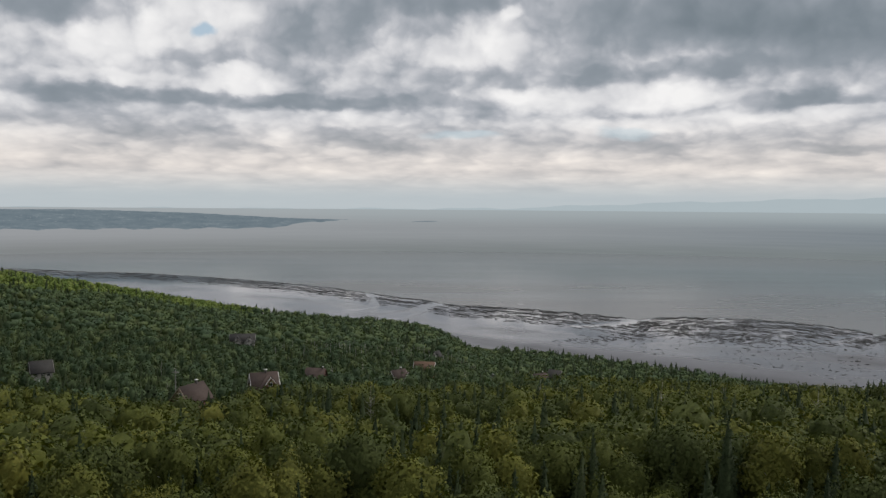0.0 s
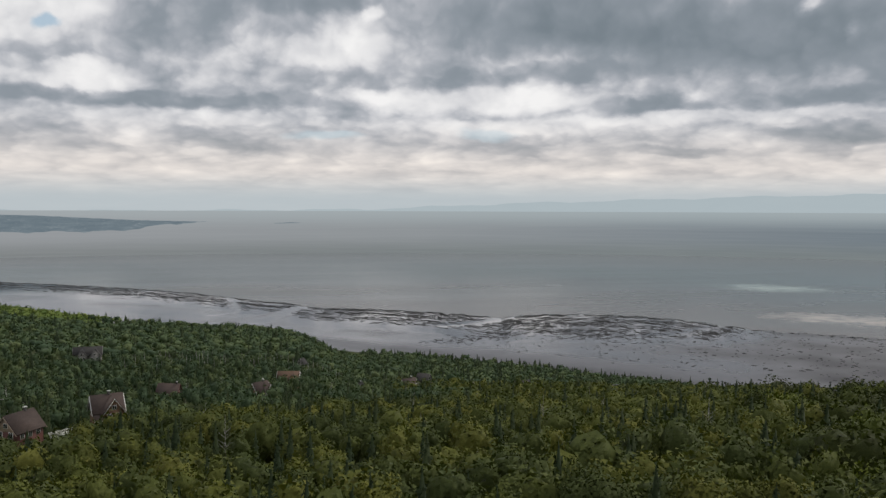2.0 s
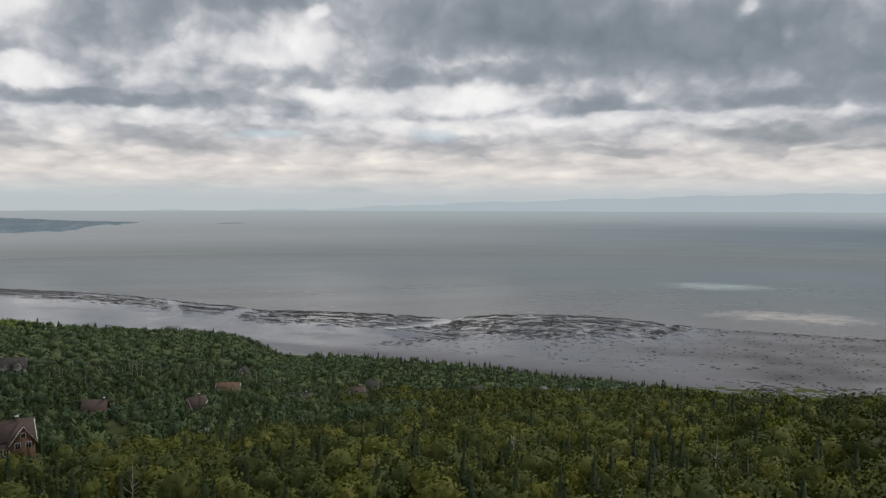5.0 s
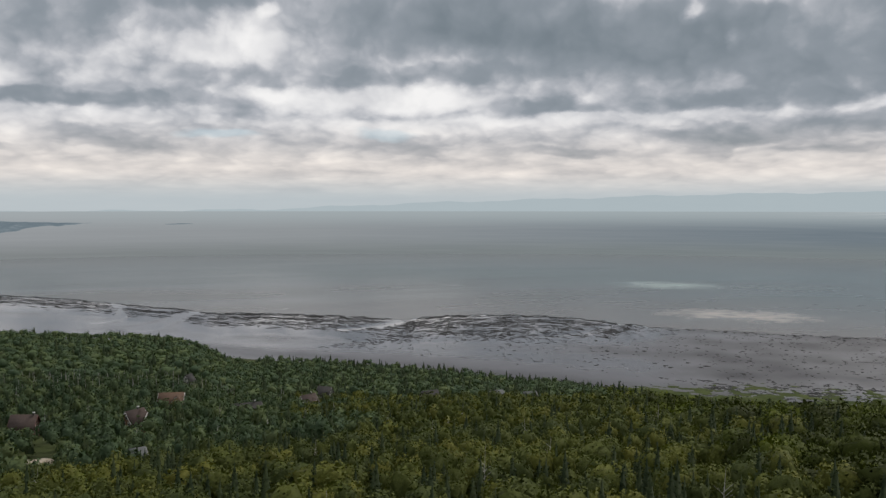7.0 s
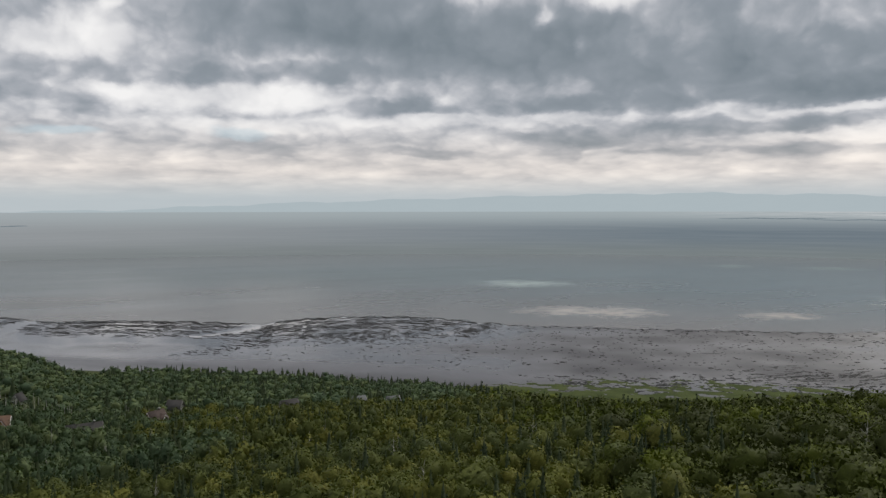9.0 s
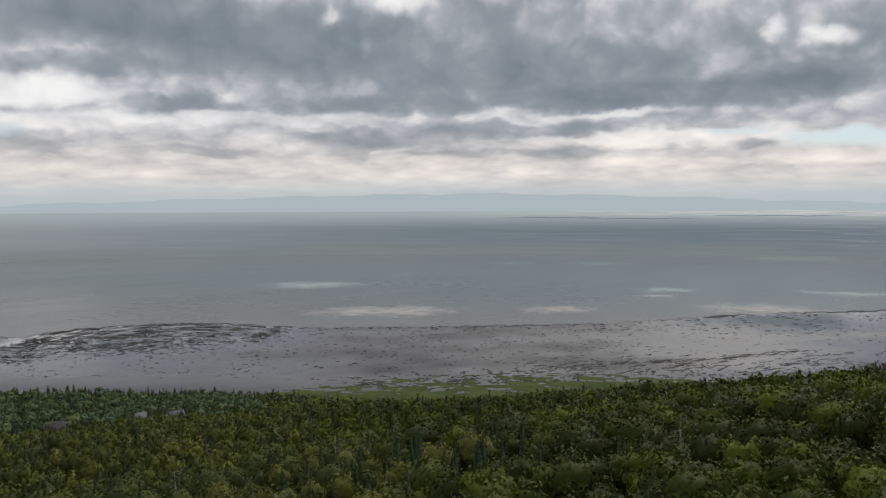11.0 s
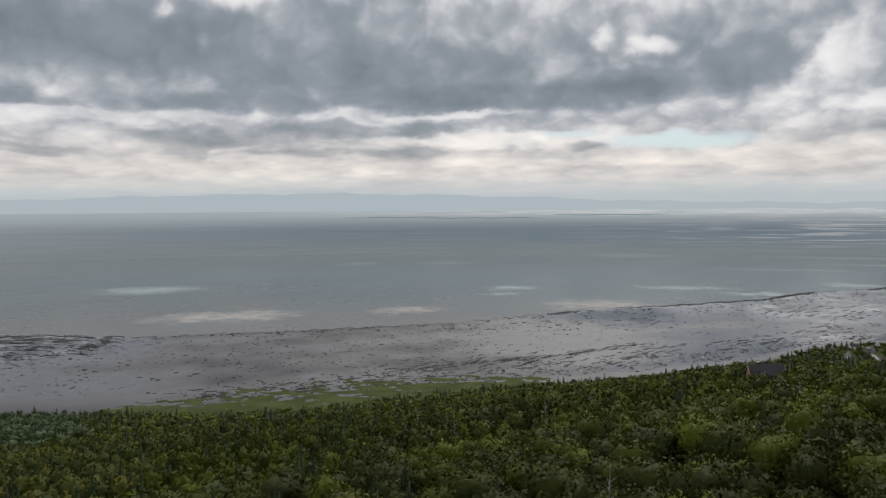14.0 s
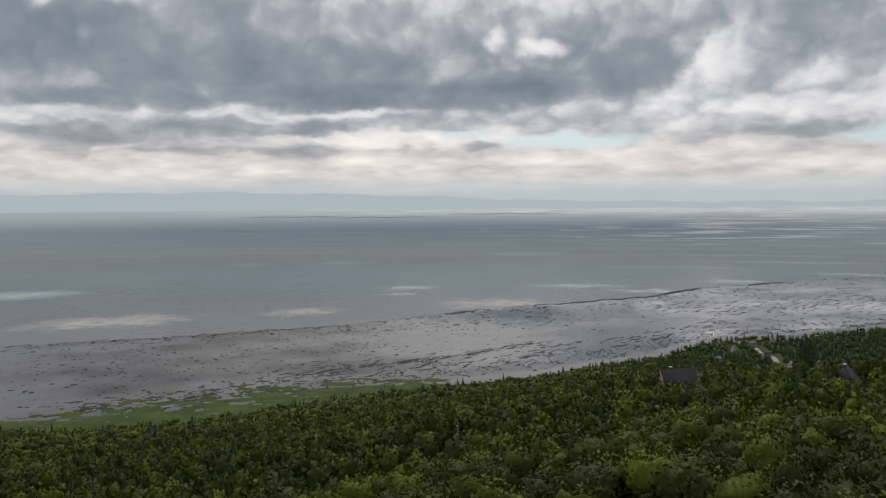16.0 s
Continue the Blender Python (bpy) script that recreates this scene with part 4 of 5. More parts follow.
def house(name, x, y, turn, w, d, eave, ridge, walls, roof, label, group="houses in the forest", chimney=0.25, wing=None, lift=0.0, trim=None, open_to=6.0, category="house", gable=None, yard=None):
    """A gabled house with its ridge along x before the turn, in a clearing open towards the path."""
    ob = new(name)
    tagged(ob, label, category, group)
    a = math.radians(turn)
    corners = [(x + math.cos(a) * u - math.sin(a) * t, y + math.sin(a) * u + math.cos(a) * t) for u in (-w / 2, w / 2) for t in (-d / 2, d / 2)]
    z = min(float(ground(*c)) for c in corners) + lift + 0.6
    ob.matrix_basis = pose(x, y, z, 0, 0, turn)
    wall = mesh_object("wall", *gable_body(w, d, eave, ridge), walls, ob)
    for side in (-1, 1):
        mesh_object("roof", *roof_slab(w, d, eave, ridge, side), roof, ob)
    k = (ridge - eave) / (d / 2)
    for end in (-1, 1):  # barge boards on the gables
        for side in (-1, 1):
            v, f = roof_slab(0.22, d, eave, ridge, side, 0.62, 0.16)
            v = v * (0.25, 1, 1) + (end * (w / 2 + 0.62), 0, -0.17)
            mesh_object("barge_board", v, f, trim or walls, ob)
    if chimney is not None:
        cx = chimney * w
        c = mesh_object("chimney", *tri_of(*box(cx - 0.36, cx + 0.36, -0.32, 0.32, ridge - 1.5, ridge + 1.0)), stone, ob)
        mesh_object("chimney_cap", *tri_of(*box(cx - 0.46, cx + 0.46, -0.42, 0.42, ridge + 1.0, ridge + 1.2)), trim_white, c)

    def window(cx, cy, cz, ww, hh, along):
        t = 0.09
        if along == "x":
            fr = mesh_object("window", *tri_of(*box(cx - ww / 2 - 0.12, cx + ww / 2 + 0.12, cy - t, cy + t, cz - hh / 2 - 0.12, cz + hh / 2 + 0.12)), trim_white, ob)
            for q in (-1, 1):
                m = cx + q * ww / 4
                mesh_object("pane", *tri_of(*box(m - ww / 4 + 0.04, m + ww / 4 - 0.04, cy - t - 0.02, cy + t + 0.02, cz - hh / 2, cz + hh / 2)), glass_mat, fr)
        else:
            fr = mesh_object("window", *tri_of(*box(cx - t, cx + t, cy - ww / 2 - 0.12, cy + ww / 2 + 0.12, cz - hh / 2 - 0.12, cz + hh / 2 + 0.12)), trim_white, ob)
            for q in (-1, 1):
                m = cy + q * ww / 4
                mesh_object("pane", *tri_of(*box(cx - t - 0.02, cx + t + 0.02, m - ww / 4 + 0.04, m + ww / 4 - 0.04, cz - hh / 2, cz + hh / 2)), glass_mat, fr)

    for side in (-1, 1):
        for q in (-0.3, 0.0, 0.3):
            window(q * w, side * d / 2, eave - 1.3, 1.1, 1.3, "x")
        for q in (-0.24, 0.24):
            window(side * w / 2, q * d, eave - 0.9, 1.2, 1.5, "y")
        window(side * w / 2, 0, eave + (ridge - eave) * 0.38, 1.2, 1.1, "y")
    mesh_object("door", *tri_of(*box(-0.15 * w - 0.5, -0.15 * w + 0.5, -d / 2 - 0.06, -d / 2 + 0.06, 0.1, 2.15)), trim_white, ob)
    if gable:  # timbered gable ends above the eaves
        for end in (-1, 1):
            u = end * (w / 2 + 0.05)
            v = np.array([(u, -d / 2, eave), (u, d / 2, eave), (u, 0, ridge), (u - end * 0.04, -d / 2, eave), (u - end * 0.04, d / 2, eave), (u - end * 0.04, 0, ridge)])
            f = np.array([(0, 1, 2), (5, 4, 3), (0, 3, 4), (0, 4, 1), (1, 4, 5), (1, 5, 2), (2, 5, 3), (2, 3, 0)])
            mesh_object("gable_panel", v, f if end > 0 else f[:, ::-1], gable, ob)
    for ww, wd, wx, we, wr in ([wing] if isinstance(wing, tuple) else wing or []):
        v, f = gable_body(wd, ww, we, wr)
        rot = np.array([[0, -1, 0], [1, 0, 0], [0, 0, 1]], float)
        off = np.array([wx, -d / 2 - wd / 2 + d * 0.3, 0])
        mesh_object("wing", v @ rot.T + off, f, walls, ob)
        for side in (-1, 1):
            v, f = roof_slab(wd, ww, we, wr, side)
            mesh_object("roof", v @ rot.T + off, f, roof, ob)
        front = -d / 2 - wd + d * 0.3
        for q in (-0.22, 0.22):
            window(wx + q * ww, front, we - 1.2, 1.2, 1.5, "x")
        window(wx, front, we + (wr - we) * 0.35, 1.1, 1.1, "x")
        for side in (-1, 1):
            v, f = roof_slab(0.22, ww, we, wr, side, 0.62, 0.18)
            v = v * (0.25, 1, 1) + (-(wd / 2 + 0.63), 0, -0.18)
            mesh_object("barge_board", v @ rot.T + off, f, trim or walls, ob)
    back = math.hypot(x, y)
    HOUSES.append((x, y, max(w, d) * 0.62))
    YARDS.append((x, y, *(yard or (max(w, d) * 0.65, 45, 0.52))))
    HOUSES.append((x - x / back * open_to, y - y / back * open_to, open_to))
    return ob


def porch(ob, x0, x1, y0, y1, low, high, roof, posts):
    """A lean-to porch on posts with a floor and a rail."""
    v = np.array([(x0, y0, low), (x1, y0, low), (x1, y1, high), (x0, y1, high)], float)
    v = np.concatenate([v, v + (0, 0, 0.2)])
    f = np.array([(0, 3, 2, 1), (4, 5, 6, 7), (0, 1, 5, 4), (1, 2, 6, 5), (2, 3, 7, 6), (3, 0, 4, 7)])
    mesh_object("porch_roof", *tri_of(v, f), roof, ob)
    mesh_object("porch_floor", *tri_of(*box(x0 + 0.2, x1 - 0.2, y0 + 0.2, y1, -2.0, 0.3)), posts, ob)
    for px in np.linspace(x0 + 0.3, x1 - 0.3, 4):
        mesh_object("post", *tri_of(*box(px - 0.09, px + 0.09, y0 + 0.25, y0 + 0.43, 0.3, low + 0.05)), trim_white, ob)
    mesh_object("rail", *tri_of(*box(x0 + 0.3, x1 - 0.3, y0 + 0.28, y0 + 0.40, 1.15, 1.28)), trim_white, ob)


def build_fence(x0, y0, x1, y1, panels):
    """Pale board fence in a yard: posts and panels."""
    length = math.hypot(x1 - x0, y1 - y0)
    ob = new("fence")
    tagged(ob, "pale board fence in the yard of a chalet", "fence", "fences by the chalets")
    z = max(float(ground(x0, y0)), float(ground(x1, y1))) + 0.3
    ob.matrix_basis = pose(x0, y0, z, 0, 0, math.degrees(math.atan2(y1 - y0, x1 - x0)))
    step = length / panels
    for k in range(panels + 1):
        mesh_object("post", *tri_of(*box(k * step - 0.08, k * step + 0.08, -0.08, 0.08, -2.5, 2.0)), trim_white, ob)
    for k in range(panels):
        for j in range(5):
            b = 0.25 + j * 0.34
            mesh_object("board", *tri_of(*box(k * step + 0.1, (k + 1) * step - 0.1, -0.03, 0.03, b, b + 0.28)), trim_white, ob)
    HOUSES.extend([((x0 + x1) / 2, (y0 + y1) / 2, length * 0.6), ((x0 + x1) / 2 + 2.2, (y0 + y1) / 2 - 8, length * 0.6 + 2)])


def build_houses():
    house("chalet", -75.6, 246.8, 63, 9.0, 7.2, 4.8, 8.8, wood_red, shingle_brown, "red timber chalet with a brown roof and pale gables", lift=0.3, trim=pale_wood, gable=pale_wood, chimney=0.22, open_to=10, yard=(11, 100, 0.33))
    hB = house("chalet", -59.3, 272.0, 24, 8.2, 6.4, 4.9, 9.0, wood_brown, shingle_brown, "brown chalet with a dark chimney, gabled wing and white porch", lift=0.5, wing=(5.8, 4.2, 1.1, 4.7, 8.7), trim=trim_white, chimney=0.08, open_to=10, yard=(9, 85, 0.34))
    porch(hB, -4.6, -1.9, -5.8, -3.1, 2.8, 4.2, shingle_brown, trim_white)
    house("chalet", -145, 595, 12, 17, 9, 6.5, 10.5, wood_grey, shingle_grey, "long grey-roofed house with a gabled end in the trees", lift=1.5, wing=[(7.5, 9, 4.6, 5.5, 10.2), (6.5, 7, -3.5, 5.5, 9.6)], chimney=-0.3, open_to=12)
    house("cottage", -181, 369, 35, 8.5, 8.0, 5.5, 9.8, wood_grey, shingle_grey, "small grey cottage with a pale grey roof", lift=-0.4, chimney=None)
    house("chalet", -62, 402, -14, 9.0, 6.6, 5.2, 9.2, wood_red, shingle_brown, "dark red roofed house with a black gable window", lift=-0.4, chimney=0.4, open_to=8)
    house("chalet", -21, 392, 40, 7.4, 6.6, 5.6, 9.4, wood_brown, shingle_brown, "brown house with two bright gables and tall chimney", lift=-0.4, wing=(5, 4, 1.5, 5.4, 9.0), trim=trim_white, chimney=0.2)
    house("chalet", -10, 470, -8, 11.0, 7.5, 5.8, 9.6, orange_wood, cedar, "wide orange-brown timber house among conifers", lift=-0.6, wing=(6, 4, 3, 5.0, 9.0), trim=trim_white, chimney=None, open_to=8)
    house("cottage", -4, 598, 62, 6.5, 5.6, 5.0, 8.6, wood_grey, shingle_grey, "grey-roofed cottage with a pale gable near the shore woods", gable=trim_white, lift=1.5, chimney=None, open_to=9)
    house("chalet", 26, 488, 5, 15, 7.5, 5.4, 9.4, wood_grey, shingle_grey, "low grey house with pale chimney half hidden by trees", lift=-0.4, chimney=0.3)
    house("cottage", 62, 520, 32, 9.5, 8.0, 5.6, 10.4, wood_brown, shingle_brown, "brown-roofed cottage with a white chimney", lift=1.5, wing=(5, 3.5, 1.8, 5, 8.6), trim=trim_white, chimney=0.25, open_to=8)
    house("cottage", 84, 606, -35, 9, 8, 5.4, 10.2, wood_grey, shingle_grey, "grey gabled cottage on the wooded slope", lift=1.5, chimney=None, open_to=8)
    house("cottage", 222, 645, 8, 10, 7, 4.5, 8.0, wood_grey, metal_pale, "low house with a pale grey roof among trees", lift=1.5, chimney=None, open_to=9)
    house("cottage", 240, 622, -4, 9, 6.5, 4.4, 7.6, wood_grey, metal_pale, "low house with a whitish roof among trees", lift=1.5, chimney=None, open_to=9)
    house("cottage", 159, 611, 14, 12, 7.5, 4.6, 8.6, wood_grey, shingle_grey, "grey-roofed house in a gap of the forest", lift=1.5, chimney=None, open_to=9)
    house("chalet", 341, 200, -48, 12.5, 9.5, 6.2, 12.4, wood_brown, shingle_navy, "dark slate-roofed chalet with orange timber gable and stone chimney", lift=-0.4, trim=orange_wood, chimney=-0.22, open_to=9)
    house("chalet", 299, 143, -10, 8.5, 7.5, 5.4, 9.4, wood_red, shingle_navy, "dark red house with a black roof and pale chimney", lift=-0.5, chimney=0.2, open_to=3)
    house("shed", -14, 300, 20, 4.4, 3.6, 2.8, 4.5, wood_grey, metal_pale, "small shed with a pale grey metal roof in the trees", "", chimney=None, lift=1.2, open_to=6, category="shed", yard=(4, 40, 0.4))
    YARDS.append((-46, 335, 7, 80, 0.32))
    build_fence(-101.0, 238.0, -80.5, 241.0, 8)
    YARDS.append((-91, 239.5, 13, 100, 0.26))
    build_fence(-71.0, 256.0, -65.5, 262.0, 3)
    pole = new("utility_pole")
    tagged(pole, "weathered grey wooden utility pole beside a chalet", "pole")
    pole.matrix_basis = pose(-81.5, 250.0, float(ground(-81.5, 250.0)))
    mesh_object("post", *stem(13.5, 0.16, 0.10, 8, 0.0), wood_grey, pole)
    mesh_object("crossarm", *tri_of(*box(-1.1, 1.1, -0.06, 0.06, 12.4, 12.55)), wood_grey, pole)
    for px in (-0.95, 0.0, 0.95):
        mesh_object("insulator", *tri_of(*box(px - 0.05, px + 0.05, -0.05, 0.05, 12.55, 12.75)), trim_white, pole)
    # village on the low land along the coast
    rng = np.random.default_rng(11)
    for x, y, w, roof in ((1290, 300, 13, metal_pale), (1250, 285, 11, metal_pale), (1330, 268, 12, shingle_grey), (1420, 408, 14, metal_pale), (1455, 440, 11, shingle_brown),
                          (1490, 390, 12, metal_pale), (1520, 420, 14, shingle_grey), (1540, 368, 12, metal_pale), (1385, 350, 11, shingle_brown), (1300, 405, 10, metal_pale), (1180, 330, 11, shingle_grey)):
        house("village_house", x, y, rng.uniform(0, 180), w, 8, 4.8, 8.6, trim_white if rng.uniform() < 0.5 else wood_grey, roof, "small pale village house beside the coast road",
              "houses of the coast village", chimney=None, lift=0.3, open_to=16)


def ribbon(name, points, width, mat, label, category, up=0.25):
    """A strip of ground laid along a line."""
    pts = np.array(points, float)
    t = np.linspace(0, len(pts) - 1, (len(pts) - 1) * 10 + 1)
    x, y = np.interp(t, range(len(pts)), pts[:, 0]), np.interp(t, range(len(pts)), pts[:, 1])
    d = np.stack([np.gradient(x), np.gradient(y)], 1)
    d /= np.linalg.norm(d, axis=1)[:, None]
    v = []
    for off in (-1.15, -1.0, 1.0, 1.15):
        px, py = x - d[:, 1] * off * width / 2, y + d[:, 0] * off * width / 2
        v.append(np.stack([px, py, ground(px, py) + (up if abs(off) < 1.1 else -0.4)], -1))
    ob = mesh_object(name, np.concatenate(v), sheet(4, len(x)), mat, smooth=True)
    tagged(ob, label, category, kind="structure")
    for px, py in zip(x, y):
        HOUSES.append((px, py, width / 2 + 5))
        back = math.hypot(px, py)
        HOUSES.append((px - px / back * 12, py - py / back * 12, width / 2 + 7))


build_houses()
ribbon("road", [(1225, 292), (1300, 318), (1370, 336), (1440, 372), (1475, 384)], 7, gravel_mat, "pale road running down to the coast village", "road")


def build_clearing():
    a = np.linspace(0, 2 * math.pi, 40, endpoint=False)
    r = np.linspace(0, 1, 6)[:, None] * (3.8 + 0.9 * np.sin(a * 3) + 0.5 * np.sin(a * 5 + 1))
    x, y = -46 + r * np.cos(a) * 1.2, 335 + r * np.sin(a) * 1.6
    v = np.stack([x, y, ground(x, y) + 1.2 - 1.6 * (np.linspace(0, 1, 6)[:, None] > 0.9) + 0 * x], -1)
    v = np.concatenate([v, v[:, :1]], 1)
    ob = mesh_object("sandy_clearing", v.reshape(-1, 3), sheet(6, 41), sand_mat, smooth=True)
    tagged(ob, "bare sandy clearing among the trees", "ground", kind="structure")
    HOUSES.append((-46, 335, 7)), HOUSES.append((-44.5, 325, 6))


build_clearing()


def rock_mesh(seed):
    rng = np.random.default_rng(seed)
    v, f = ball()[1]
    v = v * (1 + rng.uniform(-0.20, 0.28, (len(v), 1)))
    v[:, 2] = np.maximum(v[:, 2], -0.35)
    return v, f


def build_rocks():
    rng = np.random.default_rng(21)
    kinds = []
    for k in range(5):
        v, f = rock_mesh(k)
        kinds.append(mesh_object("boulder", v, f, rock_mat))
        tagged(kinds[-1], "dark weed-covered boulder on the wet mudflat", "boulder", "boulders on the flat")
    n = 0
    while n < 150:
        az = rng.uniform(26, 56)
        inner = float(shore(az)) + 130
        r = inner + (1560 - inner) * rng.uniform() ** 0.9
        if rng.uniform() > 0.35 + 0.65 * math.exp(-((az - 37) / 7) ** 2):
            continue
        s = rng.uniform(0.7, 1.7) if rng.uniform() < 0.8 else rng.uniform(1.5, 2.1)
        m = pose(r * math.sin(radians(az)), r * math.cos(radians(az)), 0.35, 0, 0, rng.uniform(0, 360)) @ Matrix.Diagonal((s * 1.25, s * 1.1, s * 0.60, 1))
        if n < 5:
            kinds[n].matrix_basis = m
        else:
            copy_thing(kinds[n % 5], m)
        n += 1
    # countless small stones and weed tufts
    V, F, base = [], [], 0
    tent = (np.array([(1, 0, 0), (0, 1, 0), (-1, 0, 0), (0, -1, 0), (0.2, 0.1, 1), (0, 0, -0.5)], float), np.array([(0, 1, 4), (1, 2, 4), (2, 3, 4), (3, 0, 4), (1, 0, 5), (2, 1, 5), (3, 2, 5), (0, 3, 5)]))
    shapes = [(tent[0] * (1 + rng.uniform(-0.3, 0.3, (6, 1))), tent[1]) for k in range(4)]
    for _ in range(9500):
        u = rng.uniform()
        az = rng.uniform(12, 27) if u > 0.88 else rng.uniform(34, 92) if u < 0.36 else rng.uniform(26, 92)
        s, o = float(shore(az)), float(np.interp(az, AZ_OUTER, R_OUTER))
        if u < 0.36:
            r = s + 75 + abs(rng.normal(0, 1)) * 70 + 12 * math.sin(az * 1.3)
        elif u < 0.60:
            r = o - 25 - abs(rng.normal(0, 1)) * 150
        else:
            r = s + 120 + (o - s - 200) * rng.uniform()
            if rng.uniform() < 0.45:
                continue
        if noise.noise((az * 0.9, r * 0.018, 3.0)) < -0.02 and rng.uniform() < 0.9:
            continue
        v, f = shapes[int(rng.integers(4))]
        q = rng.uniform(0.32, 0.95) * (1.0 + 0.4 * (r > 1700))
        a = rng.uniform(0, 6.28)
        # lie along the shore
        w = v * (q * rng.uniform(2.4, 5.2), q * rng.uniform(2.5, 5.5), q * 0.55)
        t = -radians(az) + rng.normal(0, 0.25)
        V.append(np.stack([w[:, 0] * math.cos(t) - w[:, 1] * math.sin(t) + r * math.sin(radians(az)), w[:, 0] * math.sin(t) + w[:, 1] * math.cos(t) + r * math.cos(radians(az)), w[:, 2] + 0.3], -1))
        F.append(f + base)
        base += len(v)
    ob = mesh_object("shore_stones", np.concatenate(V), np.concatenate(F), rock_mat)
    tagged(ob, "countless dark stones and weed tufts on the mudflat", "stones", kind="stuff")


build_rocks()


def scatter(rng, x0, x1, y0, y1, step, jitter=0.42):
    gx, gy = np.meshgrid(np.arange(x0, x1, step), np.arange(y0, y1, step * 0.87))
    gx = gx + (np.arange(gx.shape[0])[:, None] % 2) * step / 2
    p = np.stack([gx.ravel(), gy.ravel()], 1)
    return p + rng.uniform(-jitter, jitter, p.shape) * step


def clear_of(p):
    keep = np.ones(len(p), bool)
    for hx, hy, hr in HOUSES:
        keep &= np.hypot(p[:, 0] - hx, p[:, 1] - hy) > hr
    return keep


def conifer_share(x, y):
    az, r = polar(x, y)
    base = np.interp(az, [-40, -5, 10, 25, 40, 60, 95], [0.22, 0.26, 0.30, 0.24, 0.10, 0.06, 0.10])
    # conifers added on the far headland, their dark green standing in for haze
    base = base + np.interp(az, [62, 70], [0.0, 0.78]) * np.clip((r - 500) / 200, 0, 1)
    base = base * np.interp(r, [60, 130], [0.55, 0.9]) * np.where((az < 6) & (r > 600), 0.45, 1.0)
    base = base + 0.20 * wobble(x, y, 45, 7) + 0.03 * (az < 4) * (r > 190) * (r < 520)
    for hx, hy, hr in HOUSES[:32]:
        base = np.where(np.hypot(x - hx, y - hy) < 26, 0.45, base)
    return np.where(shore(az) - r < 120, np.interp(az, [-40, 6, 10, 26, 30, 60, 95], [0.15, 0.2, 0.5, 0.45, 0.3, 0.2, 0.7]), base)


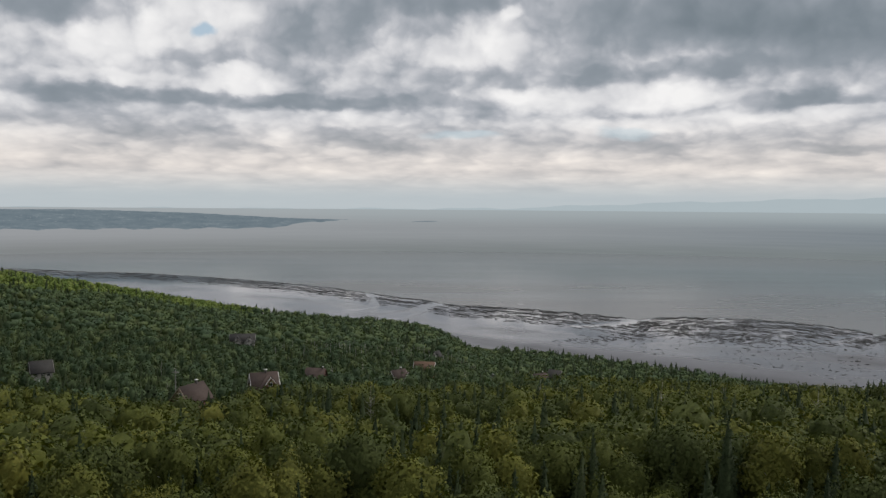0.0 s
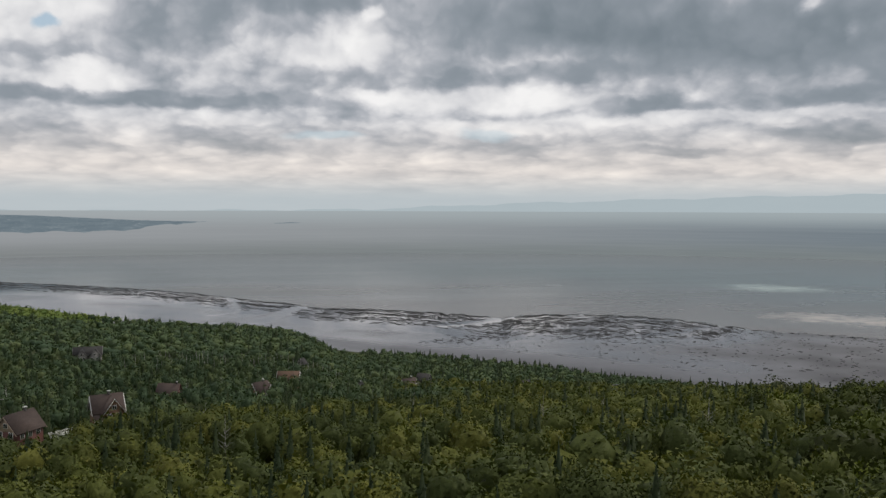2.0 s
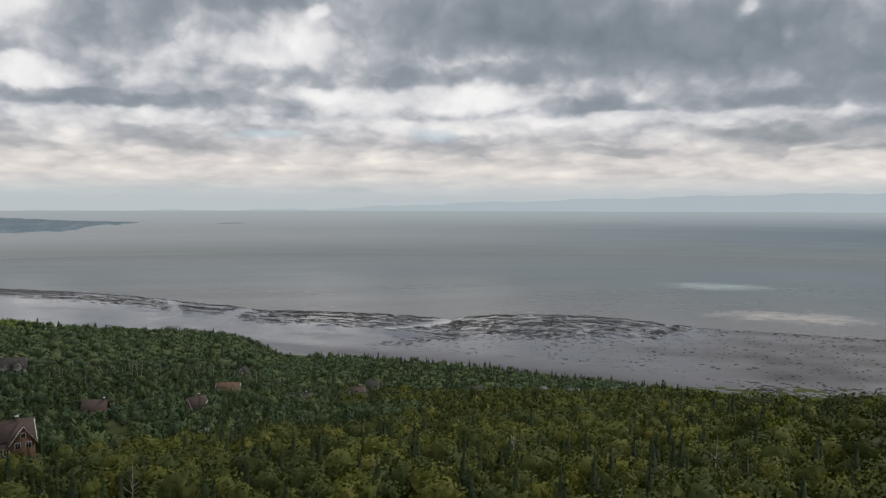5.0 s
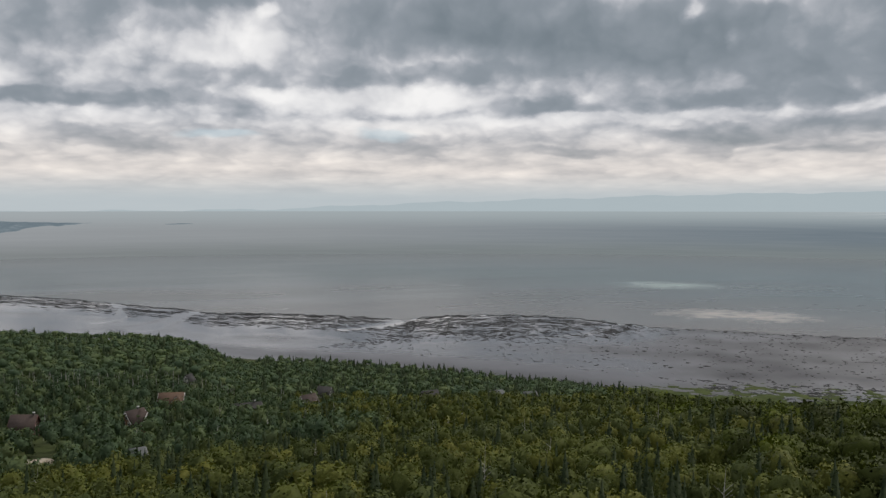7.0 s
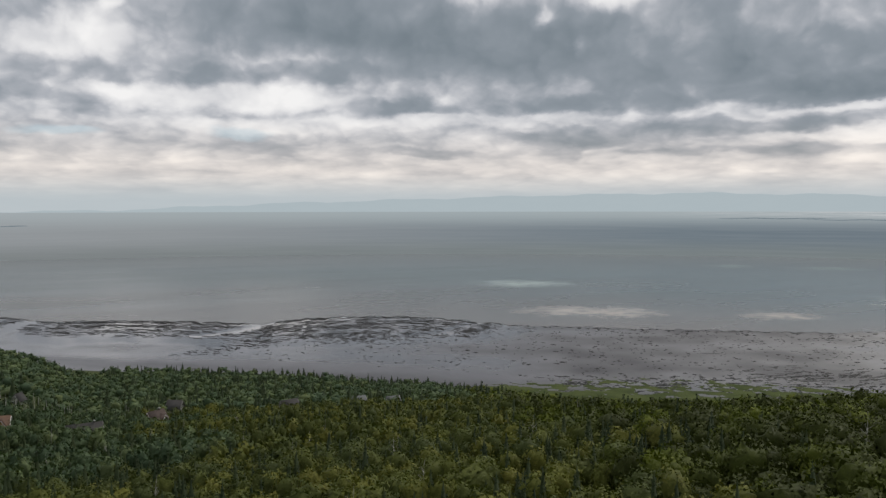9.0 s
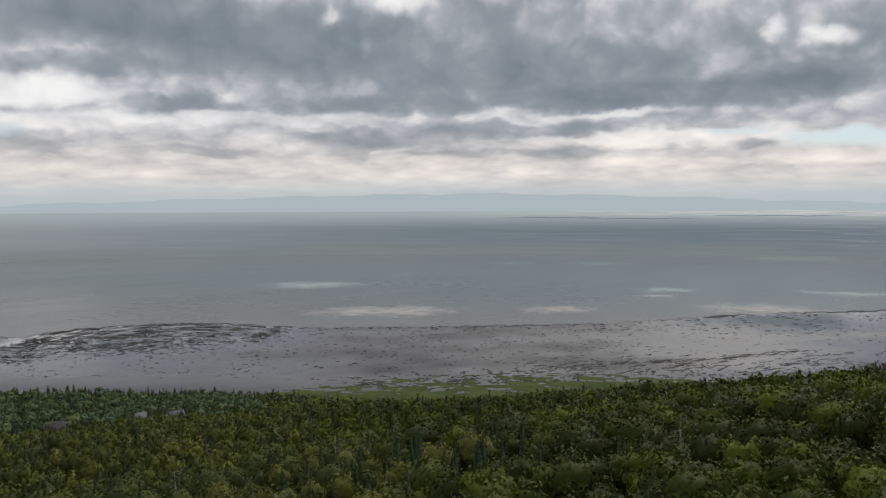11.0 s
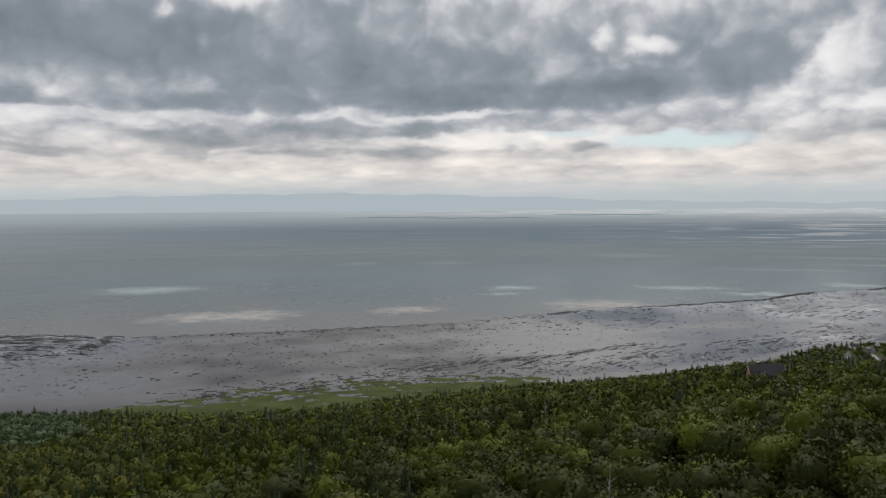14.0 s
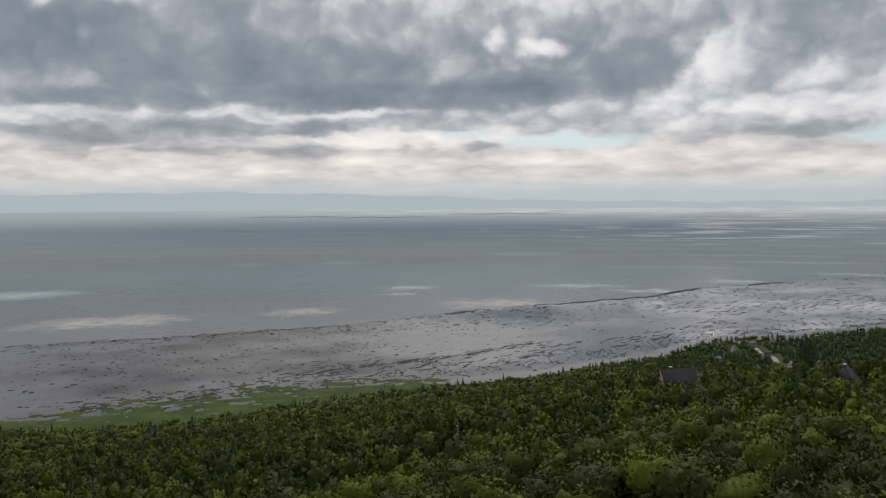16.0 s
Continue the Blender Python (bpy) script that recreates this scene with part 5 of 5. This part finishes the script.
def build_forest():
    rng = np.random.default_rng(5)
    # single trees on the slope that the camera passes nearest
    broad = [tree_thing("deciduous_tree", "leafy birch or maple with a rounded green crown in dense forest", "tree", "trees on the near slope",
                        broad_crown(rng, h, w, 11, 2600, 0.125, 1, 1), broad_single, stem(h * 0.75, 0.16, 0.04, rng=rng, limbs=4), mat)
             for h, w, mat in ((9.4, 4.5, bark_grey), (8.6, 4.0, bark_pale), (9.9, 4.9, bark_grey), (8.0, 3.8, bark_pale), (9.0, 4.7, bark_grey), (9.2, 4.0, bark_pale))]
    spires = [tree_thing("conifer_tree", "dark narrow spruce or fir rising from the forest", "tree", "conifers on the near slope",
                         spire_crown(rng, h, w, 900, 0.16, 1), needle_single, stem(h * 0.9, 0.13, 0.03, rng=rng), bark_grey)
              for h, w in ((10.2, 3.3), (9.2, 2.7), (11.0, 3.6))]

    def height_of(con):
        return rng.uniform(0.82, 1.14) if con else rng.uniform(0.68, 1.20)

    # the nearest stretch of the plan, which fills the foot of the first views
    p = scatter(rng, -70, 110, 5, 150, 3.4)
    az, r = polar(p[:, 0], p[:, 1])
    p = p[(az > -34) & (az < 40) & (r > 40)]
    order = np.argsort(np.hypot(p[:, 0], p[:, 1]))
    near, limit = p[order[:300]], np.sort(np.hypot(p[:, 0], p[:, 1]))[299]
    used = set()
    for x, y in near:
        con = rng.uniform() < conifer_share(x, y)
        k = int(rng.integers(len(spires) if con else len(broad)))
        src = (spires if con else broad)[k]
        s = height_of(con)
        m = pose(x, y, float(ground(x, y)), rng.uniform(-3, 3), rng.uniform(-3, 3), rng.uniform(0, 360)) @ Matrix.Diagonal((s * rng.uniform(0.9, 1.15), s * rng.uniform(0.9, 1.15), s, 1))
        if (con, k) in used:
            copy_thing(src, m)
        else:
            used.add((con, k))
            src.matrix_basis = m
    for con, group in ((True, spires), (False, broad)):
        for k, src in enumerate(group):
            if (con, k) not in used:
                src.matrix_basis = pose(-20 - 4 * k, 60 + 3 * k, float(ground(-20 - 4 * k, 60 + 3 * k)))

    # the forest beyond, in rings of less and less detail
    def stand(name, label, spots, mat, makers):
        base = 0
        V, F, N, Tn = [], [], [], []
        for (x, y), z, k, s, a, t in spots:
            v, f, n = makers[k]
            c, sn = math.cos(a), math.sin(a)
            turn = np.array([[c, sn, 0], [-sn, c, 0], [0, 0, 1]])
            V.append((v @ turn) * (s[0], s[0], s[1]) + (x, y, z)), F.append(f + base), N.append(n @ turn), Tn.append(np.full(len(v), t))
            base += len(v)
        ob = soften(mesh_object(name, np.concatenate(V), np.concatenate(F), mat), np.concatenate(N))
        ob.data.attributes.new("tone", "FLOAT", "POINT").data.foreach_set("value", np.concatenate(Tn).astype(np.float32))
        tagged(ob, label, "forest", kind="stuff")

    def spots(p, share, size):
        out = ([], [])
        z = ground(p[:, 0], p[:, 1])
        con = rng.uniform(size=len(p)) < share
        low = np.ones(len(p))
        for hx, hy, half, length, part in YARDS:
            back = math.hypot(hx, hy)
            ahead = ((hx - p[:, 0]) * hx + (hy - p[:, 1]) * hy) / back
            aside = np.abs((p[:, 0] - hx) * hy - (p[:, 1] - hy) * hx) / back
            low = np.where((ahead > -4) & (ahead < length) & (aside < half), np.minimum(low, part + (1 - part) * np.clip(ahead / length, 0, 1) ** 2), low)
        for i in range(len(p)):
            s = size * height_of(con[i]) * low[i]
            out[int(con[i])].append((p[i], z[i], int(rng.integers(6)), (s * rng.uniform(0.8, 1.3), s * rng.uniform(0.92, 1.10)), rng.uniform(0, 6.28), rng.uniform()))
        return out

    def ring(step, size, sets, keep, names, behind=False):
        p = scatter(rng, -330, 330, -330, 330, step) if behind else scatter(rng, -1300 if step > 7 else -370, 2000 if step > 7 else 610, -100, 1900 if step > 7 else 610, step)
        az, r = polar(p[:, 0], p[:, 1])
        p = p[clear_of(p) & (((az > -36) & (az < 94)) ^ behind) & keep(p, az, r)]
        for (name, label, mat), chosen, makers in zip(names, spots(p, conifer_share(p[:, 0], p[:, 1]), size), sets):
            stand(name, label, chosen, mat, makers)

    # the part of the ridge whose trees get the painted sunlight
    def on_sunlit_ridge(p, az, r):
        ridge = np.interp(az, [-34, -26, -12], [960, 1010, 1150]) + 70 * wobble(p[:, 0], p[:, 1], 120, 2)
        return (az < -13 + 3 * wobble(p[:, 0], p[:, 1], 60, 6)) & (r > ridge) & (r < 1330)

    fars = ([broad_crown(rng, h, w, 5, 30, 0.84, 1, 0, 0.84) for h, w in ((9.0, 9.2), (10.2, 7.8), (8.4, 9.8), (11.0, 8.4), (9.4, 9.4), (9.8, 8.8))], [spire_crown(rng, h, w, 40, 0.70, 1) for h, w in ((11, 5.6), (13.5, 5.8), (9.5, 5.2), (12.0, 6.4), (10.5, 5.0), (12.5, 6.0))])

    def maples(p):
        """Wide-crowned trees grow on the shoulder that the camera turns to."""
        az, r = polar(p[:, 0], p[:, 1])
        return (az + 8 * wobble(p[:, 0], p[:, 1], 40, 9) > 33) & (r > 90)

    def nearby(p):
        az, r = polar(p[:, 0], p[:, 1])
        return (r > 40.5) & (r <= limit - 0.5) & (az > -33.5) & (az < 39.5)

    def close(p, r):
        return np.hypot(p[:, 0] - 45, p[:, 1] - 95) < 170

    ring(4.15, 1.0, ([broad_crown(rng, 9.3, w, 9, 370, 0.245, 1, 1, 0.87) for w in (5.0, 4.4, 5.4, 5.8, 4.6, 5.2)], [spire_crown(rng, 10.2, 3.4, 220, 0.24, 1) for _ in range(6)]),
         lambda p, az, r: ~nearby(p) & ~maples(p) & close(p, r) & (r > 5),
         (("near_broadleaf_forest", "dense green broadleaf forest on the near slope", broad_many), ("near_conifer_forest", "dark conifers among the broadleaf trees of the near slope", needle_many)))
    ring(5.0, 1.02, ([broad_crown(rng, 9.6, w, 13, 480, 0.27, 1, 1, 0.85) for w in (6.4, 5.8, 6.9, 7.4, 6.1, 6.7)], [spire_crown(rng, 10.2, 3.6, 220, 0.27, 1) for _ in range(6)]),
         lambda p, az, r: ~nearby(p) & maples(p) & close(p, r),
         (("maple_forest", "wide-crowned bright green maples on the near shoulder", shaded_maple_many), ("shoulder_conifers", "a few dark conifers among the maples", needle_many)))
    mids = ([broad_crown(rng, h, w, 7, 74, 0.50, 1, 0, 0.82) for h, w in ((9.6, 5.0), (10.4, 4.4), (9.0, 5.8), (8.4, 6.2), (10.8, 4.8), (9.4, 5.4))],
            [spire_crown(rng, h, 3.6, 64, 0.46, 1) for h in (9.4, 10.4, 8.6, 11.2, 9.8, 9.0)])
    ring(6.0, 1.02, mids, lambda p, az, r: ~close(p, r) & (r < 600) & (r > 20) & (az + 6 * wobble(p[:, 0], p[:, 1], 50, 3) < 8),
         (("broadleaf_forest", "dense green broadleaf forest on the middle slope", hazed_many), ("conifer_forest", "dark conifers scattered through the middle slope", needle_many)))
    ring(6.0, 1.02, mids, lambda p, az, r: ~close(p, r) & (r < 600) & (r > 20) & (np.abs(az + 6 * wobble(p[:, 0], p[:, 1], 50, 3) - 17.5) <= 9.5),
         (("valley_broadleaf_forest", "olive green broadleaf forest in the valley", broad_many), ("valley_conifers", "dark conifers through the valley forest", needle_many)))
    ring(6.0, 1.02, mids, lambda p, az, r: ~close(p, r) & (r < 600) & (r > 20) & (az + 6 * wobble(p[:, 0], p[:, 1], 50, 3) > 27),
         (("lower_maple_forest", "olive green maple forest below the shoulder, its shade put into the colour", shaded_maple_many), ("lower_conifers", "dark conifers among the lower maples", needle_many)))
    def far_wood(p, az, r):
        return (r >= 600) & (r < shore(az) - 12) & (r < 1850) & ~((az < 4) & (r > 1330)) & ~on_sunlit_ridge(p, az, r)

    ring(11.9, 1.2, fars, lambda p, az, r: far_wood(p, az, r) & (az <= 26),
         (("far_broadleaf_forest", "distant broadleaf forest down to the shore, bluish with painted haze", hazed_many), ("far_conifer_forest", "distant conifers down to the shore", needle_many)))
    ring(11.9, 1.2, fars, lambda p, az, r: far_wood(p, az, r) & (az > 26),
         (("marshside_broadleaf_forest", "olive green broadleaf forest down to the salt marsh", shaded_maple_many), ("marshside_conifers", "distant dark conifers along the marsh, and on the headland in place of haze", needle_many)))
    ring(13.5, 1.3, fars, lambda p, az, r: (r > 6) & (r < 330),
         (("slope_broadleaf_forest", "green broadleaf forest over the rest of the slope", broad_many), ("slope_conifers", "dark conifers over the rest of the slope", needle_many)), behind=True)
    ring(9.7, 1.12, (fars[0], fars[1]), on_sunlit_ridge,
         (("aspen_stand", "pale yellow-green forest along the ridge, sunlight put into its colour", sunlit_many), ("ridge_conifers", "single dark conifers along the ridge", needle_many)))


build_forest()


def build_bare_trees():
    rng = np.random.default_rng(31)

    def bare(height):
        v, f = stem(height, 0.075, 0.02, 5, rng.uniform(-0.4, 0.4), rng, 16, 1.1)
        return mesh_object("bare_birch", v, f, bark_pale)

    kinds = [tagged(bare(h), "pale leafless birch standing in the green forest", "tree", "bare pale birches") for h in (10.5, 11.5, 12.5)]
    n = 0
    while n < 46:
        az, r = rng.uniform(-20, 62), rng.uniform(125, 420)
        if az < -9 and r < 300:
            continue
        x, y = r * math.sin(radians(az)), r * math.cos(radians(az))
        m = pose(x, y, float(ground(x, y)), rng.uniform(-5, 5), rng.uniform(-5, 5), rng.uniform(0, 360))
        if n < 3:
            kinds[n].matrix_basis = m
        else:
            copy_thing(kinds[n % 3], m)
        n += 1
    V, F, base = [], [], 0
    for _ in range(110):
        az, r = rng.triangular(-12, -8, 7), rng.uniform(520, 610)
        x, y = r * math.sin(radians(az)), r * math.cos(radians(az))
        v, f = stem(rng.uniform(9.5, 12.5), 0.16, 0.06, 4, rng.uniform(-0.4, 0.4))
        V.append(v + (x, y, float(ground(x, y)))), F.append(f + base)
        base += len(v)
    ob = mesh_object("bare_trunks", np.concatenate(V), np.concatenate(F), bark_pale)
    tagged(ob, "many pale bare trunks in a distant birch stand", "trees", kind="stuff")


build_bare_trees()


def build_lone_conifer():
    rng = np.random.default_rng(41)
    ob = tree_thing("conifer_tree", "tall dark pine standing above the canopy near houses", "tree", "", spire_crown(rng, 20.5, 9.0, 2800, 0.36, 1, 0.45), needle_single, stem(15, 0.25, 0.05, rng=rng), bark_grey)
    ob.matrix_basis = pose(346, 159, float(ground(346, 159)) + 0.2)


build_lone_conifer()
